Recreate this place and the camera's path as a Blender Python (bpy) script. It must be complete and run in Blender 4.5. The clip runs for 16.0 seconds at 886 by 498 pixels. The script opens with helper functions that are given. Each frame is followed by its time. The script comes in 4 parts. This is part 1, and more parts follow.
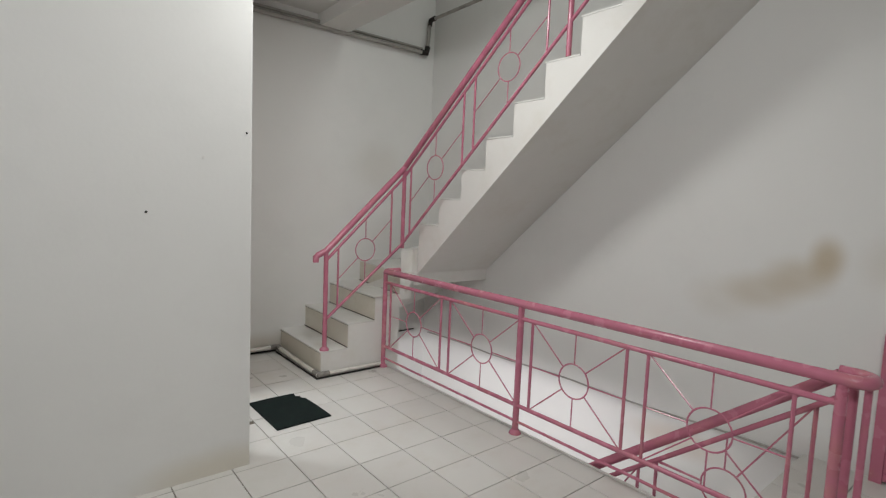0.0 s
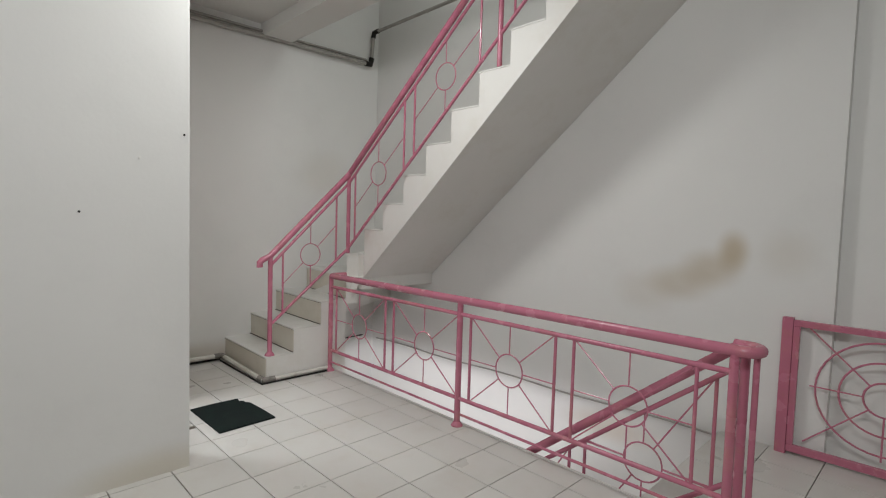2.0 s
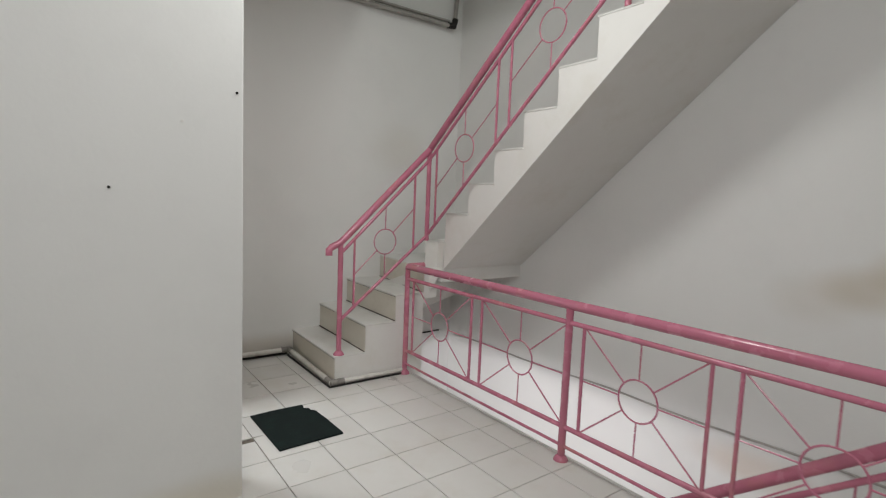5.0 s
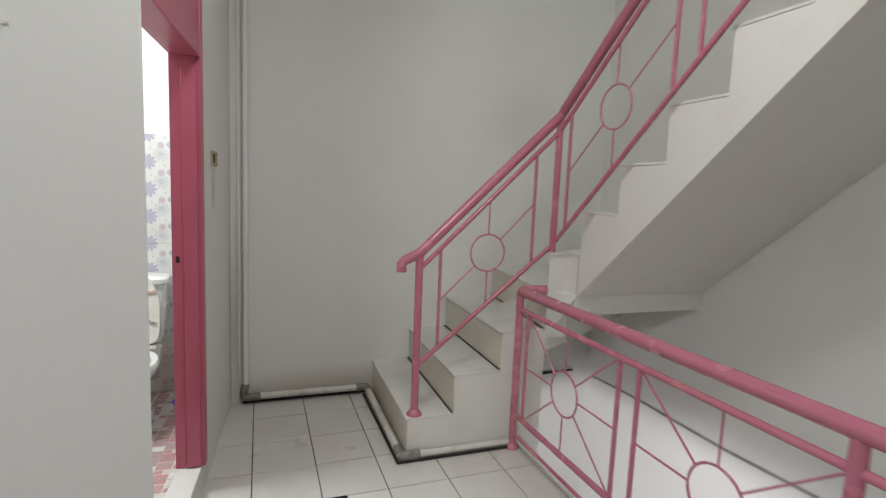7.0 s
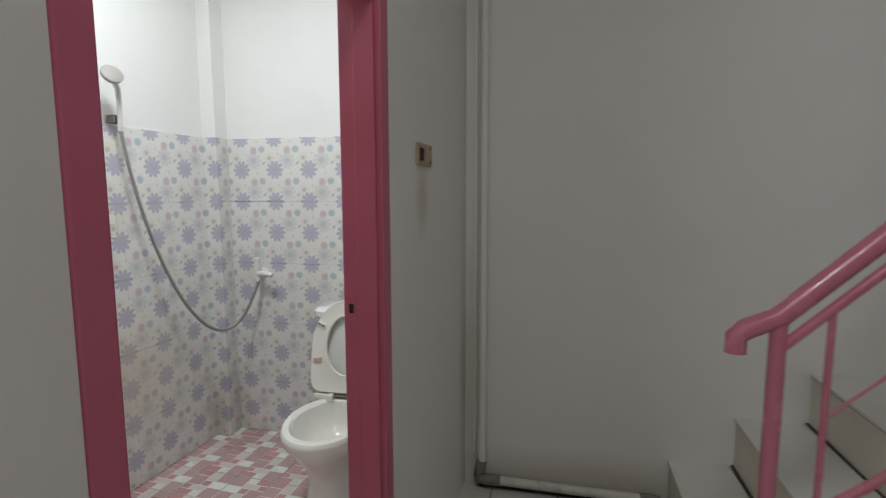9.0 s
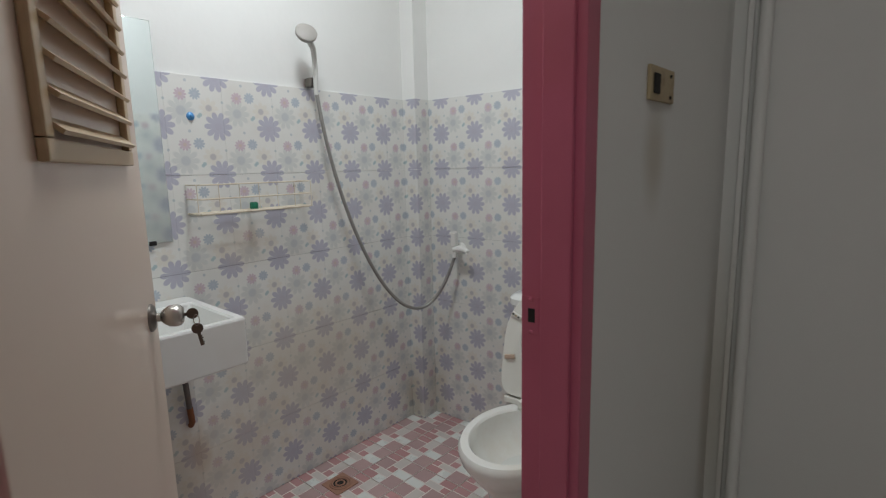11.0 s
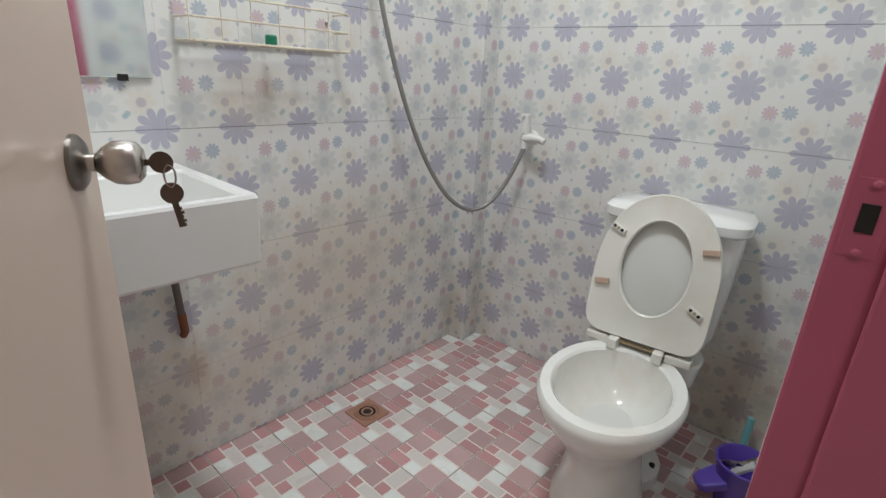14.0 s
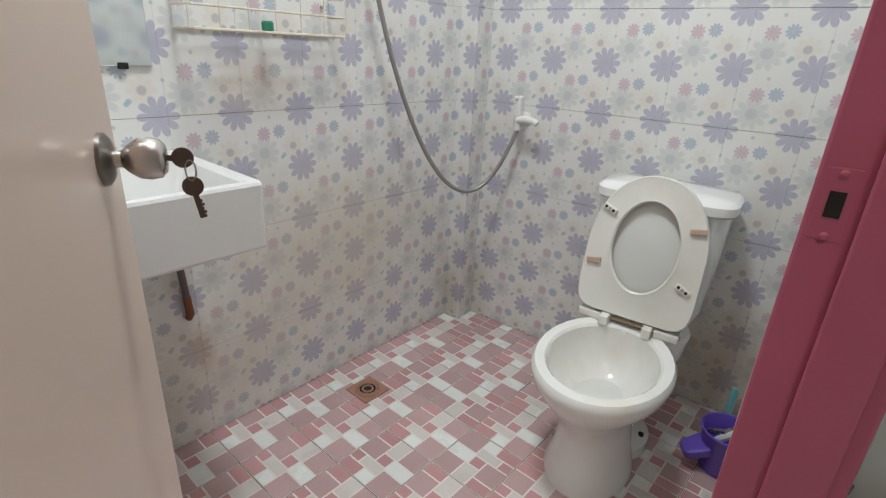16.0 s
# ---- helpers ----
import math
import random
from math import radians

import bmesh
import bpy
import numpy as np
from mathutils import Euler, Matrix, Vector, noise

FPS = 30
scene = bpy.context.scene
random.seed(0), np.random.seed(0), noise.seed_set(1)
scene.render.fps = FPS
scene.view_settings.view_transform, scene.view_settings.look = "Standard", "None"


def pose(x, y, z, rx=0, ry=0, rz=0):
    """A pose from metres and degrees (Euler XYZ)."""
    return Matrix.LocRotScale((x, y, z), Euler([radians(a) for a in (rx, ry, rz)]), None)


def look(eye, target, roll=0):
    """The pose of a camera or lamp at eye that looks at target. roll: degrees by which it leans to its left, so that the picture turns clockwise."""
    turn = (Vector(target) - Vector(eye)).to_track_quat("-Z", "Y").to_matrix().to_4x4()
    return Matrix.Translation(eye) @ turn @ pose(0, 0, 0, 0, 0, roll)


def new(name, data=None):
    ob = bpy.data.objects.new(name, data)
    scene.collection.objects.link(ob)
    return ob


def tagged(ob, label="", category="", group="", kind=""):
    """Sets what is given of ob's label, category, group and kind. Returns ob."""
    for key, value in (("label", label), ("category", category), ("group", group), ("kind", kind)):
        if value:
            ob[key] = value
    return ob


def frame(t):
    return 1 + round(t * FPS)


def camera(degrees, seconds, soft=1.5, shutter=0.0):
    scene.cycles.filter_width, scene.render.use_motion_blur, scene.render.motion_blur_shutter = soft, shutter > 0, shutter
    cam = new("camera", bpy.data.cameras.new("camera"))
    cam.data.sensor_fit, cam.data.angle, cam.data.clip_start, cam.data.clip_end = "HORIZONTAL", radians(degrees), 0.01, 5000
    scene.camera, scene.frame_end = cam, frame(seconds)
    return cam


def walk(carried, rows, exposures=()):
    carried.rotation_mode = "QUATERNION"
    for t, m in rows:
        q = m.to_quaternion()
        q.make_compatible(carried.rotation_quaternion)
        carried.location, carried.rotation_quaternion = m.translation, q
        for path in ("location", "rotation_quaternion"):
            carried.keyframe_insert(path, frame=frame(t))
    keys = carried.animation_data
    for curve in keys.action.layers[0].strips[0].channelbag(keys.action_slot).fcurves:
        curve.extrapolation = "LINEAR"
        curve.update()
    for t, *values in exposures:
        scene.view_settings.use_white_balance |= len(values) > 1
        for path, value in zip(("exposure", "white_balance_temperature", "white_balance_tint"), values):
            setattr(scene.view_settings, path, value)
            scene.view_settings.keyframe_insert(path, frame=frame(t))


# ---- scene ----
cam = camera(82.7, 16.0, soft=1.15, shutter=0.35)
PATH = [
    (0, (0.403, 0.471, 1.512), (1.67, 2.009, 1.336), 2.4),
    (0.5, (0.406, 0.379, 1.503), (1.724, 1.877, 1.373), 2.2),
    (1, (0.377, 0.324, 1.447), (1.728, 1.792, 1.315), 2.1),
    (1.5, (0.381, 0.31, 1.435), (1.763, 1.75, 1.306), 1.9),
    (2, (0.389, 0.293, 1.429), (1.788, 1.717, 1.314), 1.7),
    (2.5, (0.391, 0.279, 1.424), (1.791, 1.703, 1.306), 1.5),
    (3, (0.383, 0.297, 1.43), (1.799, 1.702, 1.282), 1.8),
    (5.5, (0.881, 1.177, 1.411), (1.983, 2.833, 1.203), 2.5),
    (6, (1.096, 1.455, 1.438), (2.101, 3.167, 1.202), 2.7),
    (6.5, (1.366, 1.671, 1.43), (2.226, 3.462, 1.199), 2.7),
    (7, (1.575, 1.944, 1.398), (2.259, 3.81, 1.171), 2.4),
    (7.5, (1.723, 2.294, 1.399), (2.125, 4.243, 1.198), 2.9),
    (8, (1.84, 2.558, 1.42), (1.918, 4.549, 1.24), 2.2),
    (8.5, (1.833, 2.816, 1.398), (1.674, 4.8, 1.196), 0.7),
    (9, (1.796, 3.021, 1.389), (1.368, 4.962, 1.162), -0.1),
    (9.5, (1.809, 3.193, 1.381), (1.067, 5.036, 1.149), -0.9),
    (10, (1.814, 3.276, 1.368), (0.818, 4.992, 1.113), -1.7),
    (12.3, (1.343, 3.708, 1.281), (0.04, 5.183, 0.928), 0.2),
    (12.5, (1.299, 3.714, 1.266), (-0.012, 5.18, 0.909), 0.8),
    (13, (1.25, 3.732, 1.246), (-0.089, 5.162, 0.839), 1.7),
    (13.5, (1.211, 3.725, 1.18), (-0.058, 5.184, 0.67), 2.9),
    (14, (1.224, 3.731, 1.168), (0.053, 5.212, 0.507), 3.2),
    (14.5, (1.225, 3.723, 1.15), (0.148, 5.233, 0.402), 3.3),
    (15, (1.214, 3.706, 1.152), (0.186, 5.227, 0.359), 3.2),
    (15.5, (1.217, 3.706, 1.164), (0.151, 5.208, 0.384), 3.0),
    (16, (1.235, 3.694, 1.189), (0.11, 5.173, 0.452), 2.9),
]
walk(cam, [(t, look(eye, target, roll)) for t, eye, target, roll in PATH],
     [(0, 0.0), (6.5, 0.0), (7.5, -0.2), (8, -0.52), (8.5, -0.7), (9, -0.8), (9.5, -1.05), (10, -1.2), (12.5, -1.05), (13, -0.95), (13.5, -0.8), (14.5, -0.5), (16, -0.5)])

# ---- world and lights ----
world = bpy.data.worlds.new("world")
scene.world = world
world.use_nodes = True
world.node_tree.nodes["Background"].inputs[0].default_value = (0.8, 0.85, 1.0, 1)
world.node_tree.nodes["Background"].inputs[1].default_value = 0.02


def area_lamp(name, eye, target, power, w, h, colour):
    d = bpy.data.lights.new(name, "AREA")
    d.shape, d.size, d.size_y, d.energy, d.color = "RECTANGLE", w, h, power, colour
    ob = new(name, d)
    ob.matrix_world = look(eye, target)
    return ob


area_lamp("hall_lamp", (-0.4, 0.1, 3.18), (2.2, 1.6, 1.0), 62, 1.2, 0.5, (0.985, 1.0, 1.01))
area_lamp("landing_lamp", (1.95, 2.85, 3.24), (2.0, 2.9, 0), 29, 0.6, 0.35, (0.985, 1.0, 0.985))
area_lamp("lower_hall_lamp", (1.7, 3.2, -0.3), (3.7, 4.6, -0.2), 40, 1.2, 0.3, (0.98, 0.95, 1.0))
# unseen fill light, added to brighten the treads of the upper flight
area_lamp("upper_hall_lamp", (3.55, 3.2, 4.55), (3.3, 4.2, 1.0), 9, 0.9, 0.5, (0.945, 1.0, 0.985))
area_lamp("bathroom_lamp", (0.62, 4.35, 2.68), (0.62, 4.4, 0), 32, 0.3, 0.3, (0.93, 1.0, 1.05))


# ---- materials ----
def shader(name, base, rough=0.5, metal=0.0, vary=0.06, scale=6.0, bump=0.0, bump_scale=60.0, stain=None, stain_scale=2.0, stain_amount=0.0, random_tone=0.0, coat=0.0):
    m = bpy.data.materials.new(name)
    m.use_nodes = True
    nt = m.node_tree
    b = nt.nodes["Principled BSDF"]
    b.inputs["Roughness"].default_value = rough
    b.inputs["Metallic"].default_value = metal
    b.inputs["Coat Weight"].default_value = coat
    tc = nt.nodes.new("ShaderNodeNewGeometry")
    n1 = nt.nodes.new("ShaderNodeTexNoise")
    n1.inputs["Scale"].default_value = scale
    n1.inputs["Detail"].default_value = 5
    nt.links.new(tc.outputs["Position"], n1.inputs["Vector"])
    mix = nt.nodes.new("ShaderNodeMix")
    mix.data_type = "RGBA"
    mix.inputs["A"].default_value = (*[c * (1 - vary) for c in base], 1)
    mix.inputs["B"].default_value = (*[min(1, c * (1 + vary)) for c in base], 1)
    nt.links.new(n1.outputs["Fac"], mix.inputs["Factor"])
    out = mix.outputs["Result"]
    if stain:
        n2 = nt.nodes.new("ShaderNodeTexNoise")
        n2.inputs["Scale"].default_value = stain_scale
        n2.inputs["Detail"].default_value = 8
        n2.inputs["Roughness"].default_value = 0.65
        nt.links.new(tc.outputs["Position"], n2.inputs["Vector"])
        r = nt.nodes.new("ShaderNodeMapRange")
        r.inputs[1].default_value, r.inputs[2].default_value, r.inputs[4].default_value = 0.5, 0.8, stain_amount
        nt.links.new(n2.outputs["Fac"], r.inputs[0])
        m2 = nt.nodes.new("ShaderNodeMix")
        m2.data_type = "RGBA"
        nt.links.new(r.outputs[0], m2.inputs["Factor"])
        nt.links.new(out, m2.inputs["A"])
        m2.inputs["B"].default_value = (*stain, 1)
        out = m2.outputs["Result"]
    if random_tone:
        oi = nt.nodes.new("ShaderNodeObjectInfo")
        r = nt.nodes.new("ShaderNodeMapRange")
        r.inputs[3].default_value, r.inputs[4].default_value = 1 - random_tone, 1 + random_tone * 0.4
        nt.links.new(oi.outputs["Random"], r.inputs[0])
        hs = nt.nodes.new("ShaderNodeHueSaturation")
        nt.links.new(r.outputs[0], hs.inputs["Value"])
        nt.links.new(out, hs.inputs["Color"])
        out = hs.outputs["Color"]
    nt.links.new(out, b.inputs["Base Color"])
    rr = nt.nodes.new("ShaderNodeMapRange")
    rr.inputs[3].default_value, rr.inputs[4].default_value = max(0, rough - 0.08), min(1, rough + 0.08)
    nt.links.new(n1.outputs["Fac"], rr.inputs[0])
    nt.links.new(rr.outputs[0], b.inputs["Roughness"])
    if bump:
        n3 = nt.nodes.new("ShaderNodeTexNoise")
        n3.inputs["Scale"].default_value = bump_scale
        n3.inputs["Detail"].default_value = 4
        nt.links.new(tc.outputs["Position"], n3.inputs["Vector"])
        bp = nt.nodes.new("ShaderNodeBump")
        bp.inputs["Strength"].default_value = bump
        bp.inputs["Distance"].default_value = 0.004
        nt.links.new(n3.outputs["Fac"], bp.inputs["Height"])
        nt.links.new(bp.outputs["Normal"], b.inputs["Normal"])
    return m


class Nodes:
    """Short arithmetic on a material's nodes."""

    def __init__(self, tree):
        self.t = tree

    def m(self, op, a, b=None, c=None):
        n = self.t.nodes.new("ShaderNodeMath")
        n.operation = op
        for k, v in enumerate((a, b, c)):
            if v is None:
                continue
            if isinstance(v, (int, float)):
                n.inputs[k].default_value = v
            else:
                self.t.links.new(v, n.inputs[k])
        return n.outputs[0]

    def step(self, v, lo, hi):
        n = self.t.nodes.new("ShaderNodeMapRange")
        n.interpolation_type = "SMOOTHSTEP"
        n.inputs[1].default_value, n.inputs[2].default_value = lo, hi
        self.t.links.new(v, n.inputs[0])
        return n.outputs[0]

    def blend(self, fac, a, colour):
        n = self.t.nodes.new("ShaderNodeMix")
        n.data_type = "RGBA"
        self.t.links.new(fac, n.inputs["Factor"])
        self.t.links.new(a, n.inputs["A"])
        n.inputs["B"].default_value = (*colour, 1)
        return n.outputs["Result"]


def stains(nt, k, col, spots):
    """Damp, dirty and tinted patches at places of the room, each (centre, radii, colour, strength)."""
    g = nt.nodes.new("ShaderNodeNewGeometry")
    wob = nt.nodes.new("ShaderNodeTexNoise")
    wob.inputs["Scale"].default_value = 5
    wob.inputs["Detail"].default_value = 6
    for c, rad, colour, amount in spots:
        v = nt.nodes.new("ShaderNodeVectorMath")
        v.operation = "SUBTRACT"
        nt.links.new(g.outputs["Position"], v.inputs[0])
        v.inputs[1].default_value = c
        q = nt.nodes.new("ShaderNodeVectorMath")
        q.operation = "MULTIPLY"
        nt.links.new(v.outputs[0], q.inputs[0])
        q.inputs[1].default_value = [1 / a for a in rad]
        ln = nt.nodes.new("ShaderNodeVectorMath")
        ln.operation = "LENGTH"
        nt.links.new(q.outputs[0], ln.inputs[0])
        d = k.m("ADD", ln.outputs["Value"], k.m("MULTIPLY", k.m("SUBTRACT", wob.outputs["Fac"], 0.5), 0.55))
        mask = k.m("MULTIPLY", k.m("SUBTRACT", 1.0, k.step(d, 0.15, 1.0)), amount)
        col = k.blend(mask, col, colour)
    return col


COURSE, TW = 0.3325, 0.1955     # height and width of a wall tile


def flower_glaze():
    """White glazed wall tile, printed with rows of lilac eight-petalled flowers and small dots."""
    m = shader("flower_glaze", (0.765, 0.76, 0.72), 0.22, vary=0.05, scale=3.0, stain=(0.60, 0.52, 0.42), stain_scale=2.2, stain_amount=0.45)
    nt = m.node_tree
    b = nt.nodes["Principled BSDF"]
    k = Nodes(nt)
    col = b.inputs["Base Color"].links[0].from_socket
    tc = nt.nodes.new("ShaderNodeTexCoord")
    sep = nt.nodes.new("ShaderNodeSeparateXYZ")
    nt.links.new(tc.outputs["Object"], sep.inputs[0])
    pu, pv = TW, COURSE / 2
    big_u = 1 - 0.02 / TW
    for cu, cv, big, petals, colour, amount, soft in (
        (big_u + 0.85, -0.63, 0.034, 8, (0.70, 0.64, 0.53), 0.40, 0.006),
        (big_u + 0.37, 0.29, 0.047, 10, (0.50, 0.53, 0.52), 0.42, 0.006),
        (big_u + 0.37, 0.29, 0.016, 0, (0.42, 0.45, 0.50), 0.40, 0.004),
        (big_u + 0.38, -0.385, 0.021, 10, (0.56, 0.42, 0.49), 0.75, 0.002),
        (big_u + 0.38, -0.385, 0.006, 0, (0.62, 0.50, 0.40), 0.6, 0.002),
        (big_u + 0.625, -0.36, 0.020, 10, (0.36, 0.43, 0.51), 0.75, 0.002),
        (big_u + 0.625, -0.36, 0.006, 0, (0.52, 0.55, 0.60), 0.6, 0.002),
        (big_u + 0.85, -0.63, 0.011, 0, (0.47, 0.45, 0.47), 0.75, 0.003),
        (big_u + 0.69, 0.225, 0.0065, 0, (0.38, 0.50, 0.52), 0.8, 0.002),
        (big_u + 0.48, -0.11, 0.005, 0, (0.45, 0.50, 0.54), 0.7, 0.0015),
        (big_u + 0.66, -0.81, 0.006, 0, (0.38, 0.50, 0.52), 0.8, 0.002),
        (big_u + 0.10, -0.495, 0.0045, 0, (0.45, 0.52, 0.54), 0.7, 0.0015),
        (big_u, 0.0, 0.050, 10, (0.41, 0.405, 0.51), 0.78, 0.0025),
        (big_u, 0.0, 0.013, 0, (0.47, 0.45, 0.52), 0.6, 0.004),
    ):
        du = k.m("MULTIPLY", k.m("SUBTRACT", k.m("FRACT", k.m("ADD", k.m("DIVIDE", sep.outputs[0], pu), 0.5 - cu + 4)), 0.5), pu)
        dv = k.m("MULTIPLY", k.m("SUBTRACT", k.m("FRACT", k.m("ADD", k.m("DIVIDE", sep.outputs[2], pv), 0.5 - cv + 4)), 0.5), pv)
        r = k.m("SQRT", k.m("ADD", k.m("MULTIPLY", du, du), k.m("MULTIPLY", dv, dv)))
        if petals:
            th = k.m("ARCTAN2", dv, du)
            lobe = k.m("ABSOLUTE", k.m("COSINE", k.m("MULTIPLY", th, petals / 2)))
            edge = k.m("MULTIPLY", k.m("ADD", k.m("MULTIPLY", k.m("POWER", lobe, 0.45), 0.58), 0.42), big)
            d = k.m("SUBTRACT", edge, r)
        else:
            d = k.m("SUBTRACT", big, r)
        mask = k.m("MULTIPLY", k.step(d, -soft, soft), amount)
        col = k.blend(mask, col, colour)
    col = stains(nt, k, col, [
        ((0.01, 5.36, 0.12), (0.10, 0.08, 0.20), (0.33, 0.27, 0.14), 0.34),
        ((0.09, 5.46, 0.14), (0.10, 0.10, 0.22), (0.36, 0.30, 0.16), 0.22),
        ((1.12, 5.46, 0.22), (0.32, 0.3, 0.34), (0.46, 0.36, 0.20), 0.45),
        ((-0.08, 4.27, 0.34), (0.12, 0.05, 0.13), (0.42, 0.25, 0.13), 0.5),
        ((-0.05, 4.75, 0.55), (0.3, 0.65, 0.42), (0.60, 0.50, 0.36), 0.42),
        ((-0.07, 4.2, 0.25), (0.3, 0.5, 0.30), (0.56, 0.46, 0.34), 0.42),
        ((-0.07, 4.5, 1.08), (0.3, 0.16, 0.12), (0.62, 0.52, 0.40), 0.4),
    ])
    nt.links.new(col, b.inputs["Base Color"])
    return m


def wall_paint(name, base, spots=()):
    """White emulsion on plaster; spots: damp stains and tinted patches, each (centre, radius, colour, strength)."""
    m = shader(name, base, 0.75, vary=0.035, scale=1.3, bump=0.12, bump_scale=45, stain=tuple(c * 0.86 for c in base), stain_scale=1.1, stain_amount=0.5)
    nt = m.node_tree
    b = nt.nodes["Principled BSDF"]
    k = Nodes(nt)
    col = b.inputs["Base Color"].links[0].from_socket
    col = stains(nt, k, col, spots)
    nt.links.new(col, b.inputs["Base Color"])
    return m


WHITE = (0.745, 0.74, 0.715)
BROWN = (0.38, 0.27, 0.11)
M_WALL = wall_paint("white_emulsion", WHITE, [
    ((1.15, 3.235, 0.02), (0.55, 0.3, 0.17), (0.58, 0.51, 0.37), 0.5),
    ((1.37, 4.68, 1.36), (0.1, 0.09, 0.17), (0.40, 0.33, 0.22), 0.45),
    ((1.95, 5.28, 0.08), (0.8, 0.2, 0.16), (0.45, 0.38, 0.28), 0.45),
    # tall darker strip up the corner by the vertical pipe
    ((1.42, 5.25, 0.55), (0.09, 0.1, 0.75), (0.50, 0.45, 0.36), 0.5),
    # faint darker patch on the back wall above the winders
    ((3.4, 5.28, 1.9), (0.5, 0.2, 0.35), (0.60, 0.56, 0.48), 0.3),
])
M_WALL_R = wall_paint("stained_white_emulsion", WHITE, [
    ((4.21, 1.36, 1.27), (0.5, 0.14, 0.20), BROWN, 0.62),
    ((4.21, 1.50, 1.14), (0.5, 0.26, 0.18), BROWN, 0.42),
    ((4.21, 1.70, 1.02), (0.5, 0.30, 0.17), BROWN, 0.34),
    ((4.21, 1.95, 0.93), (0.5, 0.30, 0.20), BROWN, 0.14),
    ((4.21, 1.05, 1.27), (0.5, 0.24, 0.24), BROWN, 0.16),
    ((4.18, 2.2, -0.22), (0.5, 0.5, 0.16), (0.45, 0.30, 0.18), 0.35),
])
M_BATHWALL = wall_paint("bathroom_emulsion", (0.82, 0.82, 0.79))
M_CEIL = shader("ceiling_paint", (0.68, 0.67, 0.64), 0.8, vary=0.04, scale=1.5, bump=0.1, bump_scale=30)
M_PINK = shader("pink_gloss_paint", (0.475, 0.150, 0.220), 0.26, vary=0.10, scale=9, bump=0.10, bump_scale=35, stain=(0.46, 0.20, 0.165), stain_scale=4, stain_amount=0.8, coat=0.15)
M_FRAME = shader("pink_frame_paint", (0.48, 0.115, 0.185), 0.38, vary=0.10, scale=5, bump=0.18, bump_scale=30, stain=(0.42, 0.10, 0.12), stain_scale=4, stain_amount=0.5)
M_TILE = shader("floor_tile_glaze", (0.60, 0.58, 0.545), 0.30, vary=0.05, scale=2.5, stain=(0.50, 0.45, 0.38), stain_scale=3, stain_amount=0.5, random_tone=0.05)
M_GROUT = shader("dark_grout", (0.15, 0.125, 0.10), 0.9, vary=0.5, scale=7)
M_PALEGROUT = shader("pale_grout", (0.80, 0.73, 0.68), 0.85, vary=0.2, scale=9)
M_BROWNGROUT = shader("brown_grout", (0.27, 0.21, 0.16), 0.9, vary=0.4, scale=9)
M_STEP = shader("step_plaster", (0.72, 0.705, 0.67), 0.6, vary=0.05, scale=3, bump=0.12, bump_scale=40, stain=(0.52, 0.48, 0.40), stain_scale=3, stain_amount=0.4)
M_TREAD = shader("tread_tile", (0.66, 0.655, 0.62), 0.35, vary=0.05, scale=3, stain=(0.45, 0.42, 0.36), stain_scale=4, stain_amount=0.45)
M_RISER = shader("riser_tile", (0.62, 0.585, 0.50), 0.4, vary=0.06, scale=3, stain=(0.42, 0.37, 0.27), stain_scale=4, stain_amount=0.5)
M_JOINT = shader("dirt_joint", (0.07, 0.055, 0.045), 0.9, vary=0.4, scale=20)
M_MAT = shader("dark_rubber", (0.008, 0.013, 0.012), 0.9, vary=0.4, scale=14, bump=0.3, bump_scale=80, stain=(0.012, 0.03, 0.022), stain_scale=9, stain_amount=0.6)
M_PVC = shader("dirty_white_pipe", (0.60, 0.58, 0.53), 0.5, vary=0.10, scale=6, stain=(0.16, 0.13, 0.10), stain_scale=7, stain_amount=0.8)
M_GREYPIPE = shader("grey_pipe", (0.36, 0.34, 0.31), 0.55, vary=0.12, scale=6, stain=(0.10, 0.09, 0.08), stain_scale=8, stain_amount=0.7)
M_BLACK = shader("grimy_black", (0.03, 0.028, 0.026), 0.6, vary=0.4, scale=25, bump=0.3)
M_GRIME = shader("grimy_grey_fitting", (0.20, 0.185, 0.165), 0.6, vary=0.3, scale=20, stain=(0.025, 0.022, 0.02), stain_scale=22, stain_amount=0.95, bump=0.2)
M_DOOR = shader("cream_door_paint", (0.70, 0.56, 0.455), 0.32, vary=0.03, scale=2, bump=0.05, bump_scale=20, coat=0.2)
M_STEEL = shader("brushed_steel", (0.55, 0.52, 0.48), 0.28, 1.0, vary=0.1, scale=30)
M_ROSE = shader("tarnished_steel", (0.22, 0.20, 0.18), 0.35, 1.0, vary=0.2, scale=30)
M_BRONZE = shader("dull_key_metal", (0.16, 0.125, 0.10), 0.42, 1.0, vary=0.2, scale=40)
M_CERAMIC = shader("white_ceramic", (0.83, 0.83, 0.80), 0.12, vary=0.02, scale=3, stain=(0.72, 0.66, 0.55), stain_scale=3, stain_amount=0.3, coat=0.3)
M_OLDCERAMIC = shader("yellowed_ceramic", (0.81, 0.80, 0.755), 0.18, vary=0.03, scale=3, stain=(0.60, 0.47, 0.30), stain_scale=3.2, stain_amount=0.45, coat=0.2)
M_SEAT = shader("ivory_plastic", (0.77, 0.755, 0.69), 0.3, vary=0.04, scale=4, stain=(0.60, 0.50, 0.34), stain_scale=5, stain_amount=0.35)
M_LID = shader("grey_white_plastic", (0.66, 0.66, 0.62), 0.3, vary=0.03, scale=4)
M_FLOWER = flower_glaze()
M_MIRROR = shader("mirror_glass", (0.80, 0.86, 0.86), 0.06, 1.0, vary=0.04, scale=4)
